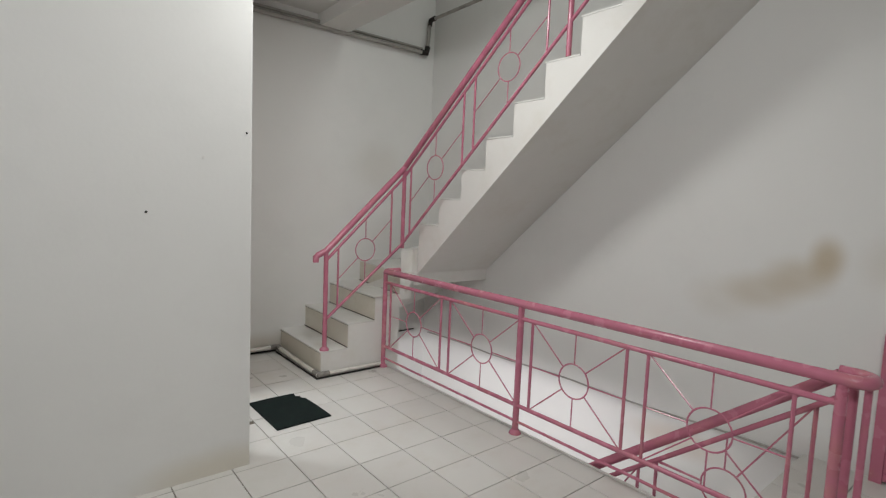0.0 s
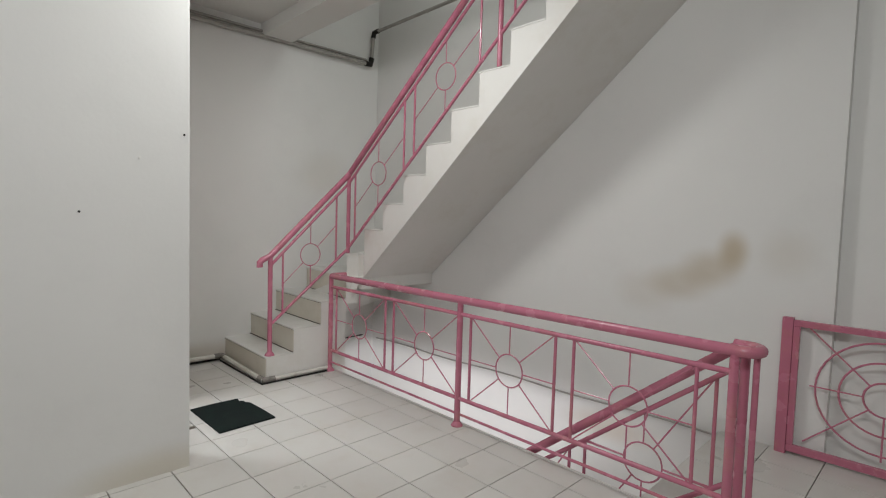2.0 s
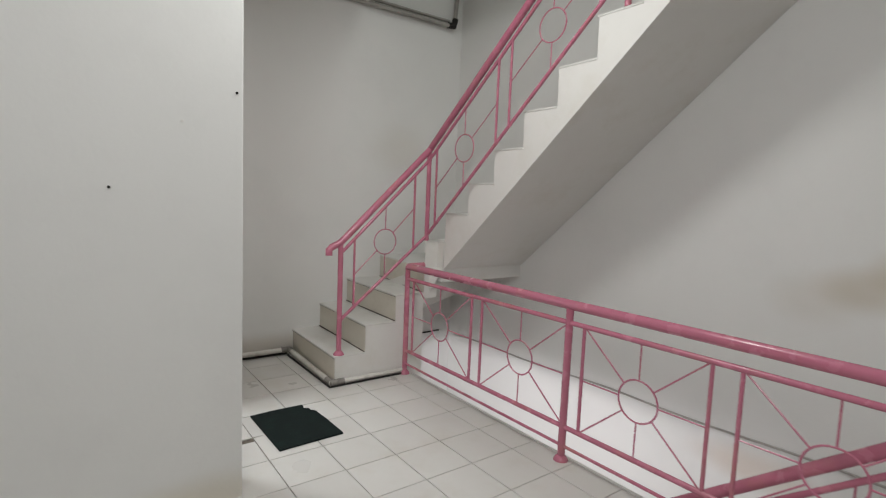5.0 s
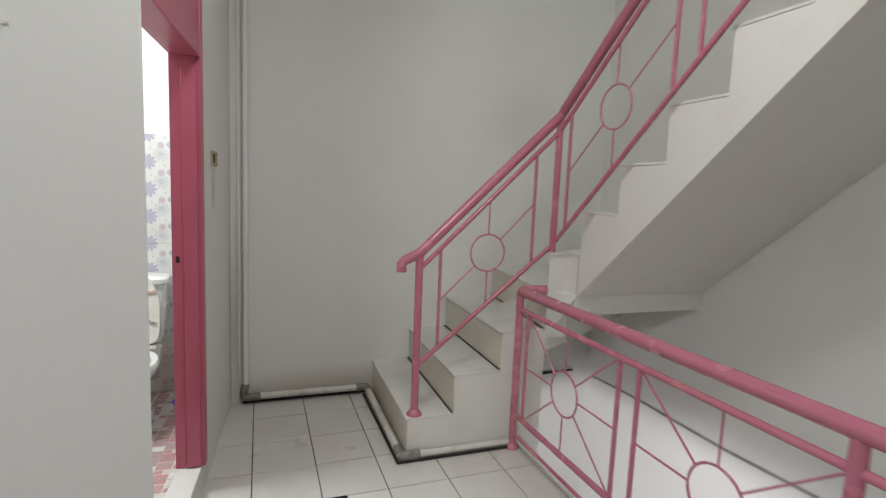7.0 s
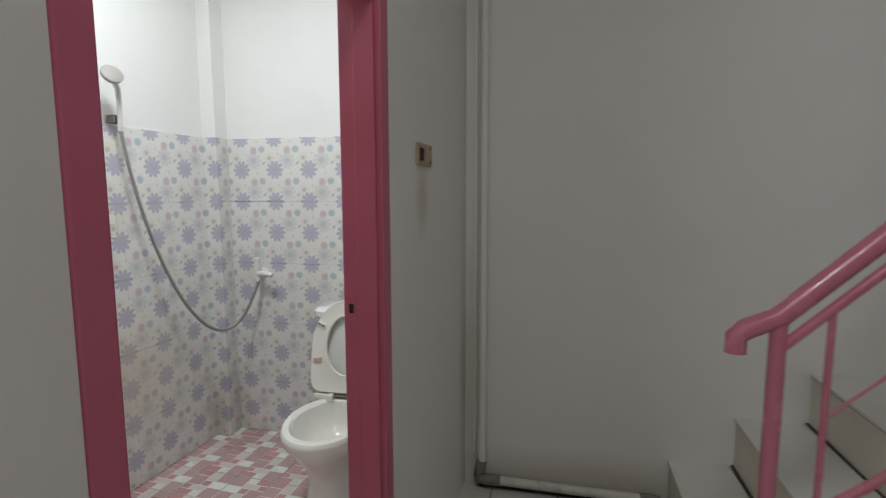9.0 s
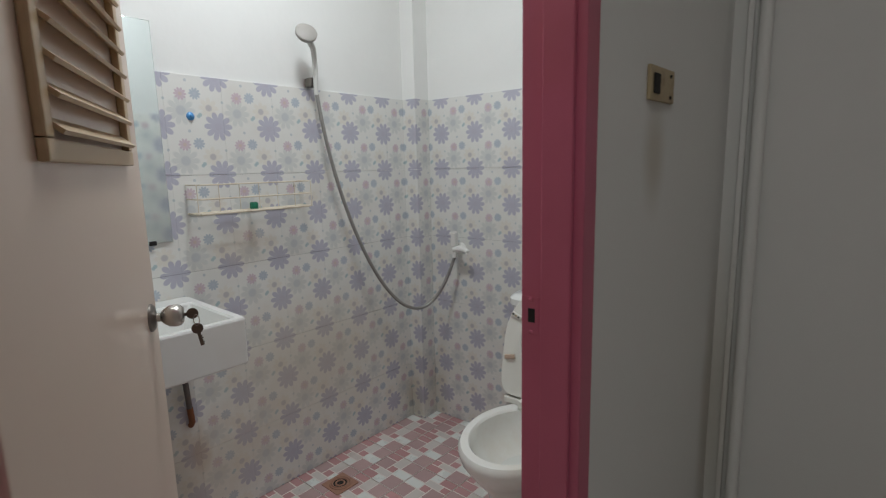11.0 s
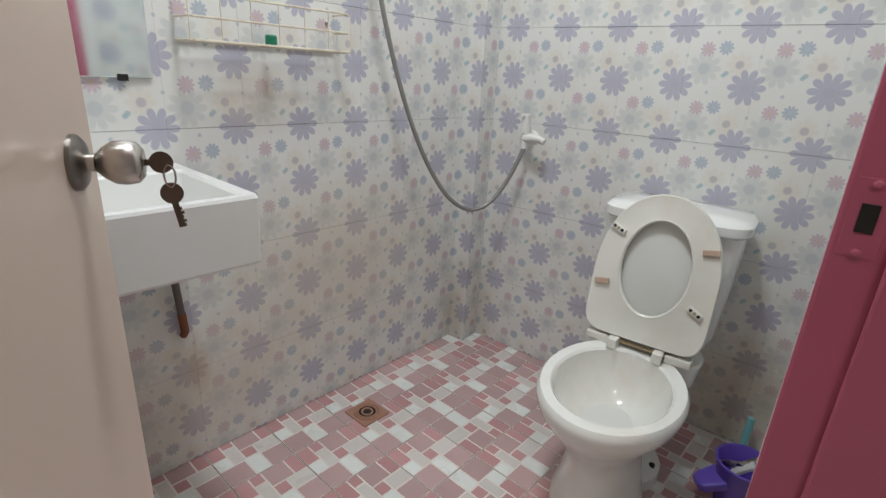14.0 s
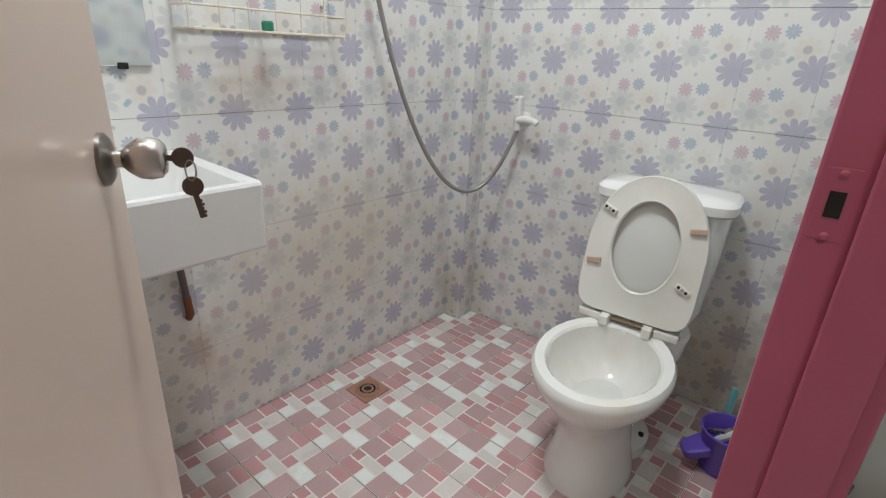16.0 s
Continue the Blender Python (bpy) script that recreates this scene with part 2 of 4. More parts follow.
M_HOSE = shader("grey_hose", (0.33, 0.32, 0.30), 0.35, 0.5, vary=0.1, scale=40)
M_WPLASTIC = shader("white_plastic", (0.80, 0.79, 0.75), 0.35, vary=0.03, scale=8)
M_RACK = shader("rusty_ivory_wire", (0.70, 0.63, 0.50), 0.45, vary=0.1, scale=20, stain=(0.25, 0.10, 0.04), stain_scale=18, stain_amount=0.6)
M_RUST = shader("rust", (0.22, 0.08, 0.035), 0.85, vary=0.35, scale=40, bump=0.4)
M_DARKPIPE = shader("dark_waste_pipe", (0.15, 0.13, 0.12), 0.4, 0.5, vary=0.3, scale=15, stain=(0.25, 0.10, 0.05), stain_scale=12, stain_amount=0.7)
M_PURPLE = shader("purple_plastic", (0.13, 0.075, 0.42), 0.35, vary=0.06, scale=8)
M_TEAL = shader("teal_plastic", (0.20, 0.50, 0.53), 0.4, vary=0.06, scale=8)
M_BLUE = shader("blue_plastic", (0.08, 0.30, 0.62), 0.3, vary=0.05, scale=10)
M_GREEN = shader("green_plastic", (0.02, 0.22, 0.12), 0.35, vary=0.08, scale=12)
M_AGED = shader("aged_ivory_plastic", (0.42, 0.33, 0.20), 0.5, vary=0.15, scale=25, stain=(0.12, 0.07, 0.03), stain_scale=30, stain_amount=0.6)
M_RUBBER = shader("brown_rubber", (0.50, 0.36, 0.27), 0.6, vary=0.12, scale=30)
M_VENT = shader("tan_varnish", (0.52, 0.38, 0.22), 0.4, vary=0.12, scale=9)
M_TERRA = shader("terracotta_drain", (0.38, 0.20, 0.135), 0.5, vary=0.15, scale=30)
M_MAT.node_tree.nodes["Principled BSDF"].inputs["Specular IOR Level"].default_value = 0.15
M_BLACK.node_tree.nodes["Principled BSDF"].inputs["Specular IOR Level"].default_value = 0.15
CHIPS = {
    "P": shader("rose_chip", (0.53, 0.36, 0.35), 0.32, vary=0.10, scale=8, stain=(0.42, 0.27, 0.22), stain_scale=5, stain_amount=0.5, random_tone=0.12),
    "p": shader("bright_rose_chip", (0.56, 0.305, 0.30), 0.32, vary=0.10, scale=8, random_tone=0.12),
    "W": shader("white_chip", (0.82, 0.84, 0.80), 0.28, vary=0.05, scale=8, stain=(0.55, 0.45, 0.34), stain_scale=5, stain_amount=0.5, random_tone=0.06),
    "G": shader("beige_chip", (0.70, 0.655, 0.61), 0.3, vary=0.06, scale=8, stain=(0.45, 0.30, 0.22), stain_scale=5, stain_amount=0.5, random_tone=0.08),
}


# ---- mesh helpers ----
def finish(name, bm, mat, smooth=False, recalc=True):
    if recalc:
        bmesh.ops.recalc_face_normals(bm, faces=bm.faces)
    me = bpy.data.meshes.new(name)
    bm.to_mesh(me)
    bm.free()
    for one in (mat if isinstance(mat, (list, tuple)) else [mat]):
        me.materials.append(one)
    if smooth:
        for p in me.polygons:
            p.use_smooth = True
        me.set_sharp_from_angle(angle=radians(40))
    return me


def part(name, bm, mat, parent, label="", smooth=False):
    ob = new(name, finish(name, bm, mat, smooth))
    ob.parent = parent
    if label:
        tagged(ob, label)
    return ob


def structure(name, bm, mat, label, category="", smooth=False):
    return tagged(new(name, finish(name, bm, mat, smooth)), label, category or name.split("_")[0], "", "structure")


def thing(name, m, label, category, group=""):
    ob = new(name)
    ob.empty_display_size = 0.05
    ob.matrix_world = m
    return tagged(ob, label, category, group)


def box(x0, y0, z0, x1, y1, z1, bevel=0.0, bm=None, seg=2):
    own = bmesh.new()
    v = [own.verts.new(p) for p in ((x0, y0, z0), (x1, y0, z0), (x1, y1, z0), (x0, y1, z0), (x0, y0, z1), (x1, y0, z1), (x1, y1, z1), (x0, y1, z1))]
    for f in ((3, 2, 1, 0), (4, 5, 6, 7), (0, 1, 5, 4), (1, 2, 6, 5), (2, 3, 7, 6), (3, 0, 4, 7)):
        own.faces.new([v[i] for i in f])
    if bevel:
        bmesh.ops.bevel(own, geom=own.edges[:], offset=bevel, segments=seg, affect="EDGES", profile=0.6)
    return own if bm is None else add(bm, own)


def add(bm, other, m=None):
    if m is not None:
        bmesh.ops.transform(other, matrix=m, verts=other.verts)
    me = bpy.data.meshes.new("tmp")
    other.to_mesh(me)
    other.free()
    bm.from_mesh(me)
    bpy.data.meshes.remove(me)
    return bm


def prism(points, z0, z1, bevel=0.0, bm=None):
    """A plan outline (anticlockwise) drawn up from z0 to z1."""
    own = bmesh.new()
    lo = [own.verts.new((x, y, z0)) for x, y in points]
    hi = [own.verts.new((x, y, z1)) for x, y in points]
    n = len(points)
    own.faces.new(lo[::-1])
    own.faces.new(hi)
    for i in range(n):
        own.faces.new((lo[i], lo[(i + 1) % n], hi[(i + 1) % n], hi[i]))
    if bevel:
        bmesh.ops.bevel(own, geom=own.edges[:], offset=bevel, segments=2, affect="EDGES", profile=0.6)
    return own if bm is None else add(bm, own)


def tube(points, r, sides=10, bm=None, closed=False):
    """A round bar along a line of points."""
    own = bmesh.new()
    pts = [Vector(p) for p in points]
    n = len(pts)
    rings = []
    up = None
    for i, p in enumerate(pts):
        a = pts[(i - 1) % n] if (i or closed) else p
        b = pts[(i + 1) % n] if (i < n - 1 or closed) else p
        d = (b - a).normalized()
        if up is None:
            up = d.orthogonal().normalized()
        up = (up - d * up.dot(d)).normalized()
        side = d.cross(up)
        rad = r(i / (n - 1)) if callable(r) else r
        rings.append([own.verts.new(p + rad * (math.cos(2 * math.pi * k / sides) * up + math.sin(2 * math.pi * k / sides) * side)) for k in range(sides)])
    for i in range(n if closed else n - 1):
        a, b = rings[i], rings[(i + 1) % n]
        for k in range(sides):
            own.faces.new((a[k], a[(k + 1) % sides], b[(k + 1) % sides], b[k]))
    if not closed:
        own.faces.new(rings[0][::-1])
        own.faces.new(rings[-1])
    return own if bm is None else add(bm, own)


def lathe(profile, sides=24, bm=None, sx=1.0, sy=1.0):
    """A turned shape about z from (radius, height) pairs."""
    own = bmesh.new()
    rings = [[own.verts.new((r * sx * math.cos(2 * math.pi * k / sides), r * sy * math.sin(2 * math.pi * k / sides), z)) for k in range(sides)] for r, z in profile]
    for a, b in zip(rings, rings[1:]):
        for k in range(sides):
            own.faces.new((a[k], a[(k + 1) % sides], b[(k + 1) % sides], b[k]))
    own.faces.new(rings[0][::-1])
    own.faces.new(rings[-1])
    return own if bm is None else add(bm, own)


def loft(rings, bm=None, cap=True):
    own = bmesh.new()
    vs = [[own.verts.new(p) for p in ring] for ring in rings]
    n = len(vs[0])
    for a, b in zip(vs, vs[1:]):
        for k in range(n):
            own.faces.new((a[k], a[(k + 1) % n], b[(k + 1) % n], b[k]))
    if cap:
        own.faces.new(vs[0][::-1])
        own.faces.new(vs[-1])
    return own if bm is None else add(bm, own)


def arc(c, r, a0, a1, n, f):
    return [f(c[0] + r * math.cos(radians(a0 + (a1 - a0) * i / n)), c[1] + r * math.sin(radians(a0 + (a1 - a0) * i / n))) for i in range(n + 1)]


# ---- plan ----
BACK = 5.28            # hall's back wall
BLOCK = 3.245         # face of the wall in front of the bathroom
VOID = 2.945           # edge of the stairwell
VOID_Y0 = 1.10         # where the way down begins
TOP = 3.33             # underside of the floor above
BF = 0.045             # bathroom floor
BB = 5.468             # bathroom's back wall
CEIL_B = 2.75


def wx(y):
    """Face of the door wall, which is a little out of square."""
    return 1.265 + 0.078 * (y - 3.48)


def lx(y):
    """Face of the bathroom's far wall."""
    return -0.083 + 0.057 * (y - 4.10)


def rx(y):
    """Face of the stairwell's wall."""
    return 4.27 - 0.036 * (y - 0.5)


# ---- structure ----
bm = prism([(-2.5, -2.6), (5.2, -2.6), (5.2, 0.78), (4.6, 0.78), (4.6, VOID_Y0), (VOID, VOID_Y0), (VOID, 4.36), (3.10, 4.36), (3.10, BACK + 0.2), (1.402, BACK + 0.1), (1.402, BACK), (1.1, BACK), (1.1, BLOCK), (-2.5, BLOCK)], -0.16, -0.007)
floor = structure("floor", bm, M_GROUT, "concrete floor slab with tiled top and open stairwell", "floor")
structure("trim", box(VOID - 0.004, VOID_Y0, -0.165, VOID + 0.012, 4.355, 0.004, 0.003), M_STEP, "white painted edge of the stairwell opening", "trim")
structure("wall_back", box(1.402, BACK, -3.3, 4.6, BACK + 0.15, 5.2), M_WALL, "white painted plaster wall with faint darker patches", "wall")
bm = prism([(rx(0.79), 0.79), (4.75, 0.79), (4.75, BACK + 0.15), (rx(BACK), BACK + 0.15)], -3.3, 5.2)
prism([(rx(0.79) + 0.085, -2.6), (5.2, -2.6), (5.2, 0.79), (rx(0.79) + 0.085, 0.79)], -3.3, 5.2, bm=bm)
structure("wall_right", bm, M_WALL_R, "white plaster wall with brown damp stains", "wall")
bm = prism([(-2.5, BLOCK), (1.334, BLOCK), (1.322, 3.285), (-2.5, 3.285)], -0.006, TOP, 0.006)
structure("wall_front", bm, M_WALL, "white painted wall end with nail holes", "wall")
bm = prism([(1.322, 3.2855), (wx(3.4765) + 0.001, 3.4765), (wx(3.4765) - 0.105, 3.4765), (wx(3.285) - 0.105, 3.2855)], -0.006, TOP)
prism([(wx(4.367), 4.367), (wx(BACK), BACK), (wx(BACK), BB + 0.1), (wx(BB + 0.1) - 0.105, BB + 0.1), (wx(4.367) - 0.105, 4.367)], -0.006, TOP, bm=bm)
prism([(wx(3.4765), 3.4765), (wx(4.367), 4.367), (wx(4.367) - 0.105, 4.367), (wx(3.4765) - 0.105, 3.4765)], 2.262, TOP, bm=bm)
structure("wall_door", bm, M_WALL, "white painted wall round the bathroom doorway", "wall")
structure("wall_behind", box(-2.65, -2.75, -0.2, 5.2, -2.6, TOP), M_WALL, "plain white wall closing the hall", "wall")
structure("wall_left", box(-2.65, -2.6, -0.2, -2.5, 3.282, TOP), M_WALL, "plain white wall closing the hall", "wall")
bm = box(-2.5, -2.6, TOP, 2.95, BACK, TOP + 0.16)
box(2.95, -2.6, TOP, 5.2, 0.6, TOP + 0.16, bm=bm)
box(2.95, 0.6, 5.0, 5.2, BACK, 5.15, bm=bm)
box(2.85, 0.6, TOP + 0.16, 2.95, BACK, 5.0, bm=bm)
box(2.95, 0.5, TOP + 0.16, 5.2, 0.6, 5.0, bm=bm)
box(2.65, 3.2, TOP - 0.12, 2.95, BACK, TOP, bm=bm)
structure("ceiling", bm, M_CEIL, "pale painted concrete ceiling with a beam", "ceiling")
bm = box(1.0, 0.5, -3.3, 4.75, BACK, -3.2)
box(1.0, 0.4, -3.2, 1.1, BACK, -0.16, bm=bm)
box(1.0, 0.4, -3.2, 4.75, 0.5, -0.16, bm=bm)
structure("wall_lower", bm, M_WALL, "white walls and floor of the storey below", "wall")

# bathroom shell
structure("wall_bathroom_left", prism([(lx(3.285), 3.285), (lx(BB + 0.1), BB + 0.1), (-0.35, BB + 0.1), (-0.35, 3.285)], -0.006, CEIL_B + 0.1), M_BATHWALL, "white painted bathroom wall above flowered tiles", "wall")
structure("wall_bathroom_back", box(-0.02, BB, -0.006, wx(BB) - 0.108, BB + 0.1, CEIL_B + 0.1), M_BATHWALL, "white painted bathroom wall above flowered tiles", "wall")
structure("column", box(-0.03, 5.368, -0.006, 0.068, BB, CEIL_B), M_BATHWALL, "boxed corner column, tiled below and white above", "column")
structure("ceiling_bathroom", prism([(-0.3, 3.2), (1.3, 3.2), (1.36, BB + 0.1), (-0.3, BB + 0.1)], CEIL_B, CEIL_B + 0.08), M_CEIL, "white bathroom ceiling", "ceiling")
bath_floor = structure("floor_bathroom", prism([(lx(3.285), 3.285), (wx(3.285) - 0.105, 3.285), (wx(BB) - 0.105, BB), (lx(BB), BB)], -0.006, BF - 0.006), M_BROWNGROUT, "bathroom floor of pink and white mosaic tiles", "floor")
bm = prism([(wx(3.48) - 0.105, 3.48), (wx(3.48), 3.48), (wx(4.365), 4.365), (wx(4.365) - 0.105, 4.365)], -0.006, 0.12, 0.006)
structure("threshold", bm, M_STEP, "dirty plastered threshold under the door frame", "threshold")

# ---- doorway ----
door_frame = thing("door_frame", pose(0, 0, 0), "pink gloss painted wooden door frame", "door frame")
door_frame["kind"] = "structure"


def frame_post(y0, y1, proud):
    own = prism([(wx(y0) - 0.106, y0), (wx(y0) + proud, y0), (wx(y1) + proud, y1), (wx(y1) - 0.106, y1)], 0.121, 2.26, 0.004)
    return own


part("jamb", frame_post(3.478, 3.529, 0.004), M_FRAME, door_frame)
jamb = part("jamb", frame_post(4.318, 4.366, 0.015), M_FRAME, door_frame)
part("lintel", prism([(wx(3.530) - 0.106, 3.5295), (wx(3.530) + 0.004, 3.5295), (wx(4.318) + 0.013, 4.3175), (wx(4.318) - 0.106, 4.3175)], 1.908, 1.985, 0.004), M_FRAME, door_frame)
part("transom_board", prism([(wx(3.530) - 0.106, 3.5295), (wx(3.530) - 0.004, 3.5295), (wx(4.318) + 0.006, 4.3175), (wx(4.318) - 0.106, 4.3175)], 1.9852, 2.258, 0.003), M_FRAME, door_frame)
# rebate strips that the leaf closes against
part("stop", prism([(wx(4.31) - 0.06, 4.306), (wx(4.31) - 0.002, 4.306), (wx(4.318) - 0.002, 4.3175), (wx(4.318) - 0.06, 4.3175)], 0.125, 1.907, 0.003), M_FRAME, door_frame)
sx = 1.247
bm = box(sx - 0.015, 4.3171, 1.026, sx + 0.015, 4.3185, 1.100, 0.0006)
strike = part("strike_plate", bm, M_FRAME, jamb, "painted-over strike plate")
part("strike_hole", box(sx - 0.007, 4.3158, 1.050, sx + 0.007, 4.3173, 1.077, 0.0005), M_BLACK, jamb, "black latch hole")
for z in (1.031, 1.095):
    part("screw", add(bmesh.new(), lathe([(0.004, 0), (0.0045, 0.002), (0.002, 0.003)], 10), Matrix.Translation((sx, 4.3162, z)) @ pose(0, 0, 0, 90)), M_FRAME, jamb)

# door leaf, open into the bathroom
HINGE, EDGE = Vector((1.175, 3.562)), Vector((0.593, 3.917))
dirn = (EDGE - HINGE).normalized()
ang = math.degrees(math.atan2(dirn.y, dirn.x))
LEAF = pose(HINGE.x, HINGE.y, 0, 0, 0, ang)
LW = (EDGE - HINGE).length
door = thing("door_1", LEAF, "open cream painted door with a louvred vent panel", "door")
door["kind"] = "structure"
part("leaf", box(0, 0.0, 0.13, LW, 0.038, 1.90, 0.003), M_DOOR, door)
vent = part("vent_frame", add(add(add(add(bmesh.new(), box(0.16, -0.012, 1.36, 0.57, 0, 1.385, 0.003)), box(0.16, -0.012, 1.805, 0.57, 0, 1.83, 0.003)), box(0.16, -0.012, 1.3855, 0.185, 0, 1.8045, 0.003)), box(0.545, -0.012, 1.3855, 0.57, 0, 1.8045, 0.003)), M_VENT, door, "varnished louvre frame")
for i in range(11):
    part("slat", add(bmesh.new(), box(0.186, -0.022, -0.003, 0.544, 0.004, 0.003, 0.001), Matrix.Translation((0, -0.003, 1.405 + i * 0.038)) @ pose(0, 0, 0, 38)), M_VENT, vent)
KX, KZ = LW - 0.066, 1.068
knob_pose = Matrix.Translation((KX, 0, KZ)) @ pose(0, 0, 0, 90) @ Matrix.Diagonal((0.88, 0.88, 1.0, 1.0))
knob = part("knob", add(bmesh.new(), lathe([(0.010, 0), (0.010, 0.018), (0.017, 0.024), (0.0235, 0.033), (0.025, 0.043), (0.023, 0.053), (0.017, 0.058), (0.008, 0.059)], 28), knob_pose), M_STEEL, door, "round brushed steel knob", True)
part("rose", add(bmesh.new(), lathe([(0.031, 0), (0.0305, 0.004), (0.025, 0.008), (0.011, 0.011)], 28), knob_pose), M_ROSE, door, "", True)
part("rose", add(bmesh.new(), lathe([(0.031, 0), (0.0305, 0.004), (0.025, 0.008), (0.011, 0.011)], 24), Matrix.Translation((KX, 0.038, KZ)) @ pose(0, 0, 0, -90)), M_STEEL, door, "", True)
part("knob", add(bmesh.new(), lathe([(0.012, 0), (0.012, 0.022), (0.02, 0.03), (0.027, 0.04), (0.0285, 0.052), (0.026, 0.064), (0.008, 0.071)], 24), Matrix.Translation((KX, 0.038, KZ)) @ pose(0, 0, 0, -90)), M_STEEL, door, "", True)
part("latch_plate", box(LW - 0.0005, 0.008, KZ - 0.028, LW + 0.0015, 0.030, KZ + 0.028, 0.0005), M_STEEL, door)


def key_blade(bm, m):
    own = bmesh.new()
    add(own, lathe([(0.0125, -0.001), (0.0125, 0.001)], 20))
    box(-0.0035, 0.010, -0.001, 0.0035, 0.042, 0.001, bm=own)
    for k in range(5):
        box(0.0035, 0.018 + k * 0.005, -0.0009, 0.0035 + (0.0018, 0.003, 0.0012, 0.0028, 0.0016)[k], 0.0215 + k * 0.005, 0.0009, bm=own)
    return add(bm, own, m)


keys = thing("key_ring", LEAF @ Matrix.Translation((KX, -0.057, KZ)) @ Matrix.Scale(0.88, 4), "two dull keys on a wire ring, one in the lock", "keys")
part("key", key_blade(bmesh.new(), Matrix.Translation((0, -0.019, 0)) @ pose(0, 0, 0, 0, 90, 0) @ pose(0, 0, 0, 0, 0, 0)), M_BRONZE, keys)
part("ring", tube([(0.0, -0.026 + 0.006 * math.cos(a), -0.016 + 0.013 * math.sin(a)) for a in [2 * math.pi * i / 16 for i in range(16)]], 0.0012, 6, closed=True), M_STEEL, keys)
part("key", key_blade(bmesh.new(), Matrix.Translation((0.0, -0.026, -0.036)) @ pose(0, 0, 0, -100, 0, 0) @ pose(0, 0, 0, 0, 90, 0)), M_BRONZE, keys)

# ---- staircase ----
FX, FY = 3.22, 4.345     # outer faces of the two flights
stairs = thing("staircase", pose(2.3, 4.36, 0), "white plastered turning staircase with grimy tiled treads", "staircase")
base = stairs.matrix_world.inverted()


def spart(name, bm, mat, label=""):
    bmesh.ops.transform(bm, matrix=base, verts=bm.verts)
    return part(name, bm, mat, stairs, label)


R1, R2, GO = 0.2165, 0.2422, 0.2825
XS = (2.30, 2.555, 2.825)
APEX = (3.09, FY)
for i, x in enumerate(XS):
    z1 = R1 * (i + 1)
    x1 = XS[i + 1] if i < 2 else 3.13
    pts = [(x, FY), (x1, FY), (x1, BACK), (x + 0.02, BACK)] if i < 2 else [(x, FY), APEX, (3.20, BACK), (x + 0.02, BACK)]
    spart("step", prism(pts, -0.006 if i < 2 else -0.14, z1 - 0.014), M_STEP)
    pts = [(x - 0.012, FY - 0.003), (x1, FY - 0.003), (x1, BACK), (x + 0.008, BACK)] if i < 2 else [(x - 0.012, FY - 0.003), APEX, (3.20, BACK), (x + 0.008, BACK)]
    spart("tread", prism(pts, z1 - 0.0135, z1, 0.003), M_TREAD)
    spart("riser", prism([(x - 0.004, FY + 0.01), (x - 0.0005, FY + 0.01), (x + 0.0195, BACK), (x + 0.016, BACK)], (z1 - R1) + 0.004, z1 - 0.014), M_RISER)
    spart("joint", prism([(x - 0.0085, FY + 0.004), (x - 0.0045, FY + 0.004), (x + 0.0155, BACK), (x + 0.0115, BACK)], z1 - 0.0175, z1 - 0.0138), M_JOINT)
    if i:
        spart("joint", prism([(x - 0.014, FY + 0.005), (x - 0.0045, FY + 0.005), (x + 0.0155, BACK), (x + 0.006, BACK)], z1 - R1 + 0.0003, z1 - R1 + 0.005), M_JOINT)
# winders round the corner
W4 = [APEX, (rx(4.95), 4.95), (rx(BACK), BACK), (3.20, BACK)]
spart("step", prism(W4, 0.52, 4 * R1 - 0.014), M_STEP)
spart("tread", prism([(APEX[0] - 0.004, APEX[1]), (rx(4.95), 4.95), (rx(BACK), BACK), (3.188, BACK)], 4 * R1 - 0.0135, 4 * R1, 0.003), M_TREAD)
spart("riser", prism([(3.086, FY + 0.003), (3.0895, FY + 0.003), (3.1995, BACK), (3.196, BACK)], 3 * R1 + 0.004, 4 * R1 - 0.0145), M_RISER)
spart("joint", prism([(3.076, FY + 0.02), (3.086, FY + 0.02), (3.196, BACK), (3.186, BACK)], 3 * R1 + 0.0003, 3 * R1 + 0.005), M_JOINT)
W5 = [APEX, (FX, FY - 0.001), (FX, 4.265), (rx(4.265), 4.265), (rx(4.94), 4.94)]
spart("step", prism(W5, 0.74, 5 * R1 - 0.014), M_STEP)
spart("tread", prism([(APEX[0] - 0.003, FY + 0.008), (APEX[0] + 0.004, FY - 0.004), (FX - 0.004, FY - 0.004), (FX - 0.004, 4.266), (rx(4.265), 4.266), (rx(4.95), 4.955)], 5 * R1 - 0.0135, 5 * R1, 0.002), M_TREAD)
spart("step", prism([APEX, (FX, FY - 0.002), (FX, FY + 0.12), (APEX[0] + 0.04, FY + 0.12)], 0.60, 0.74), M_STEP)
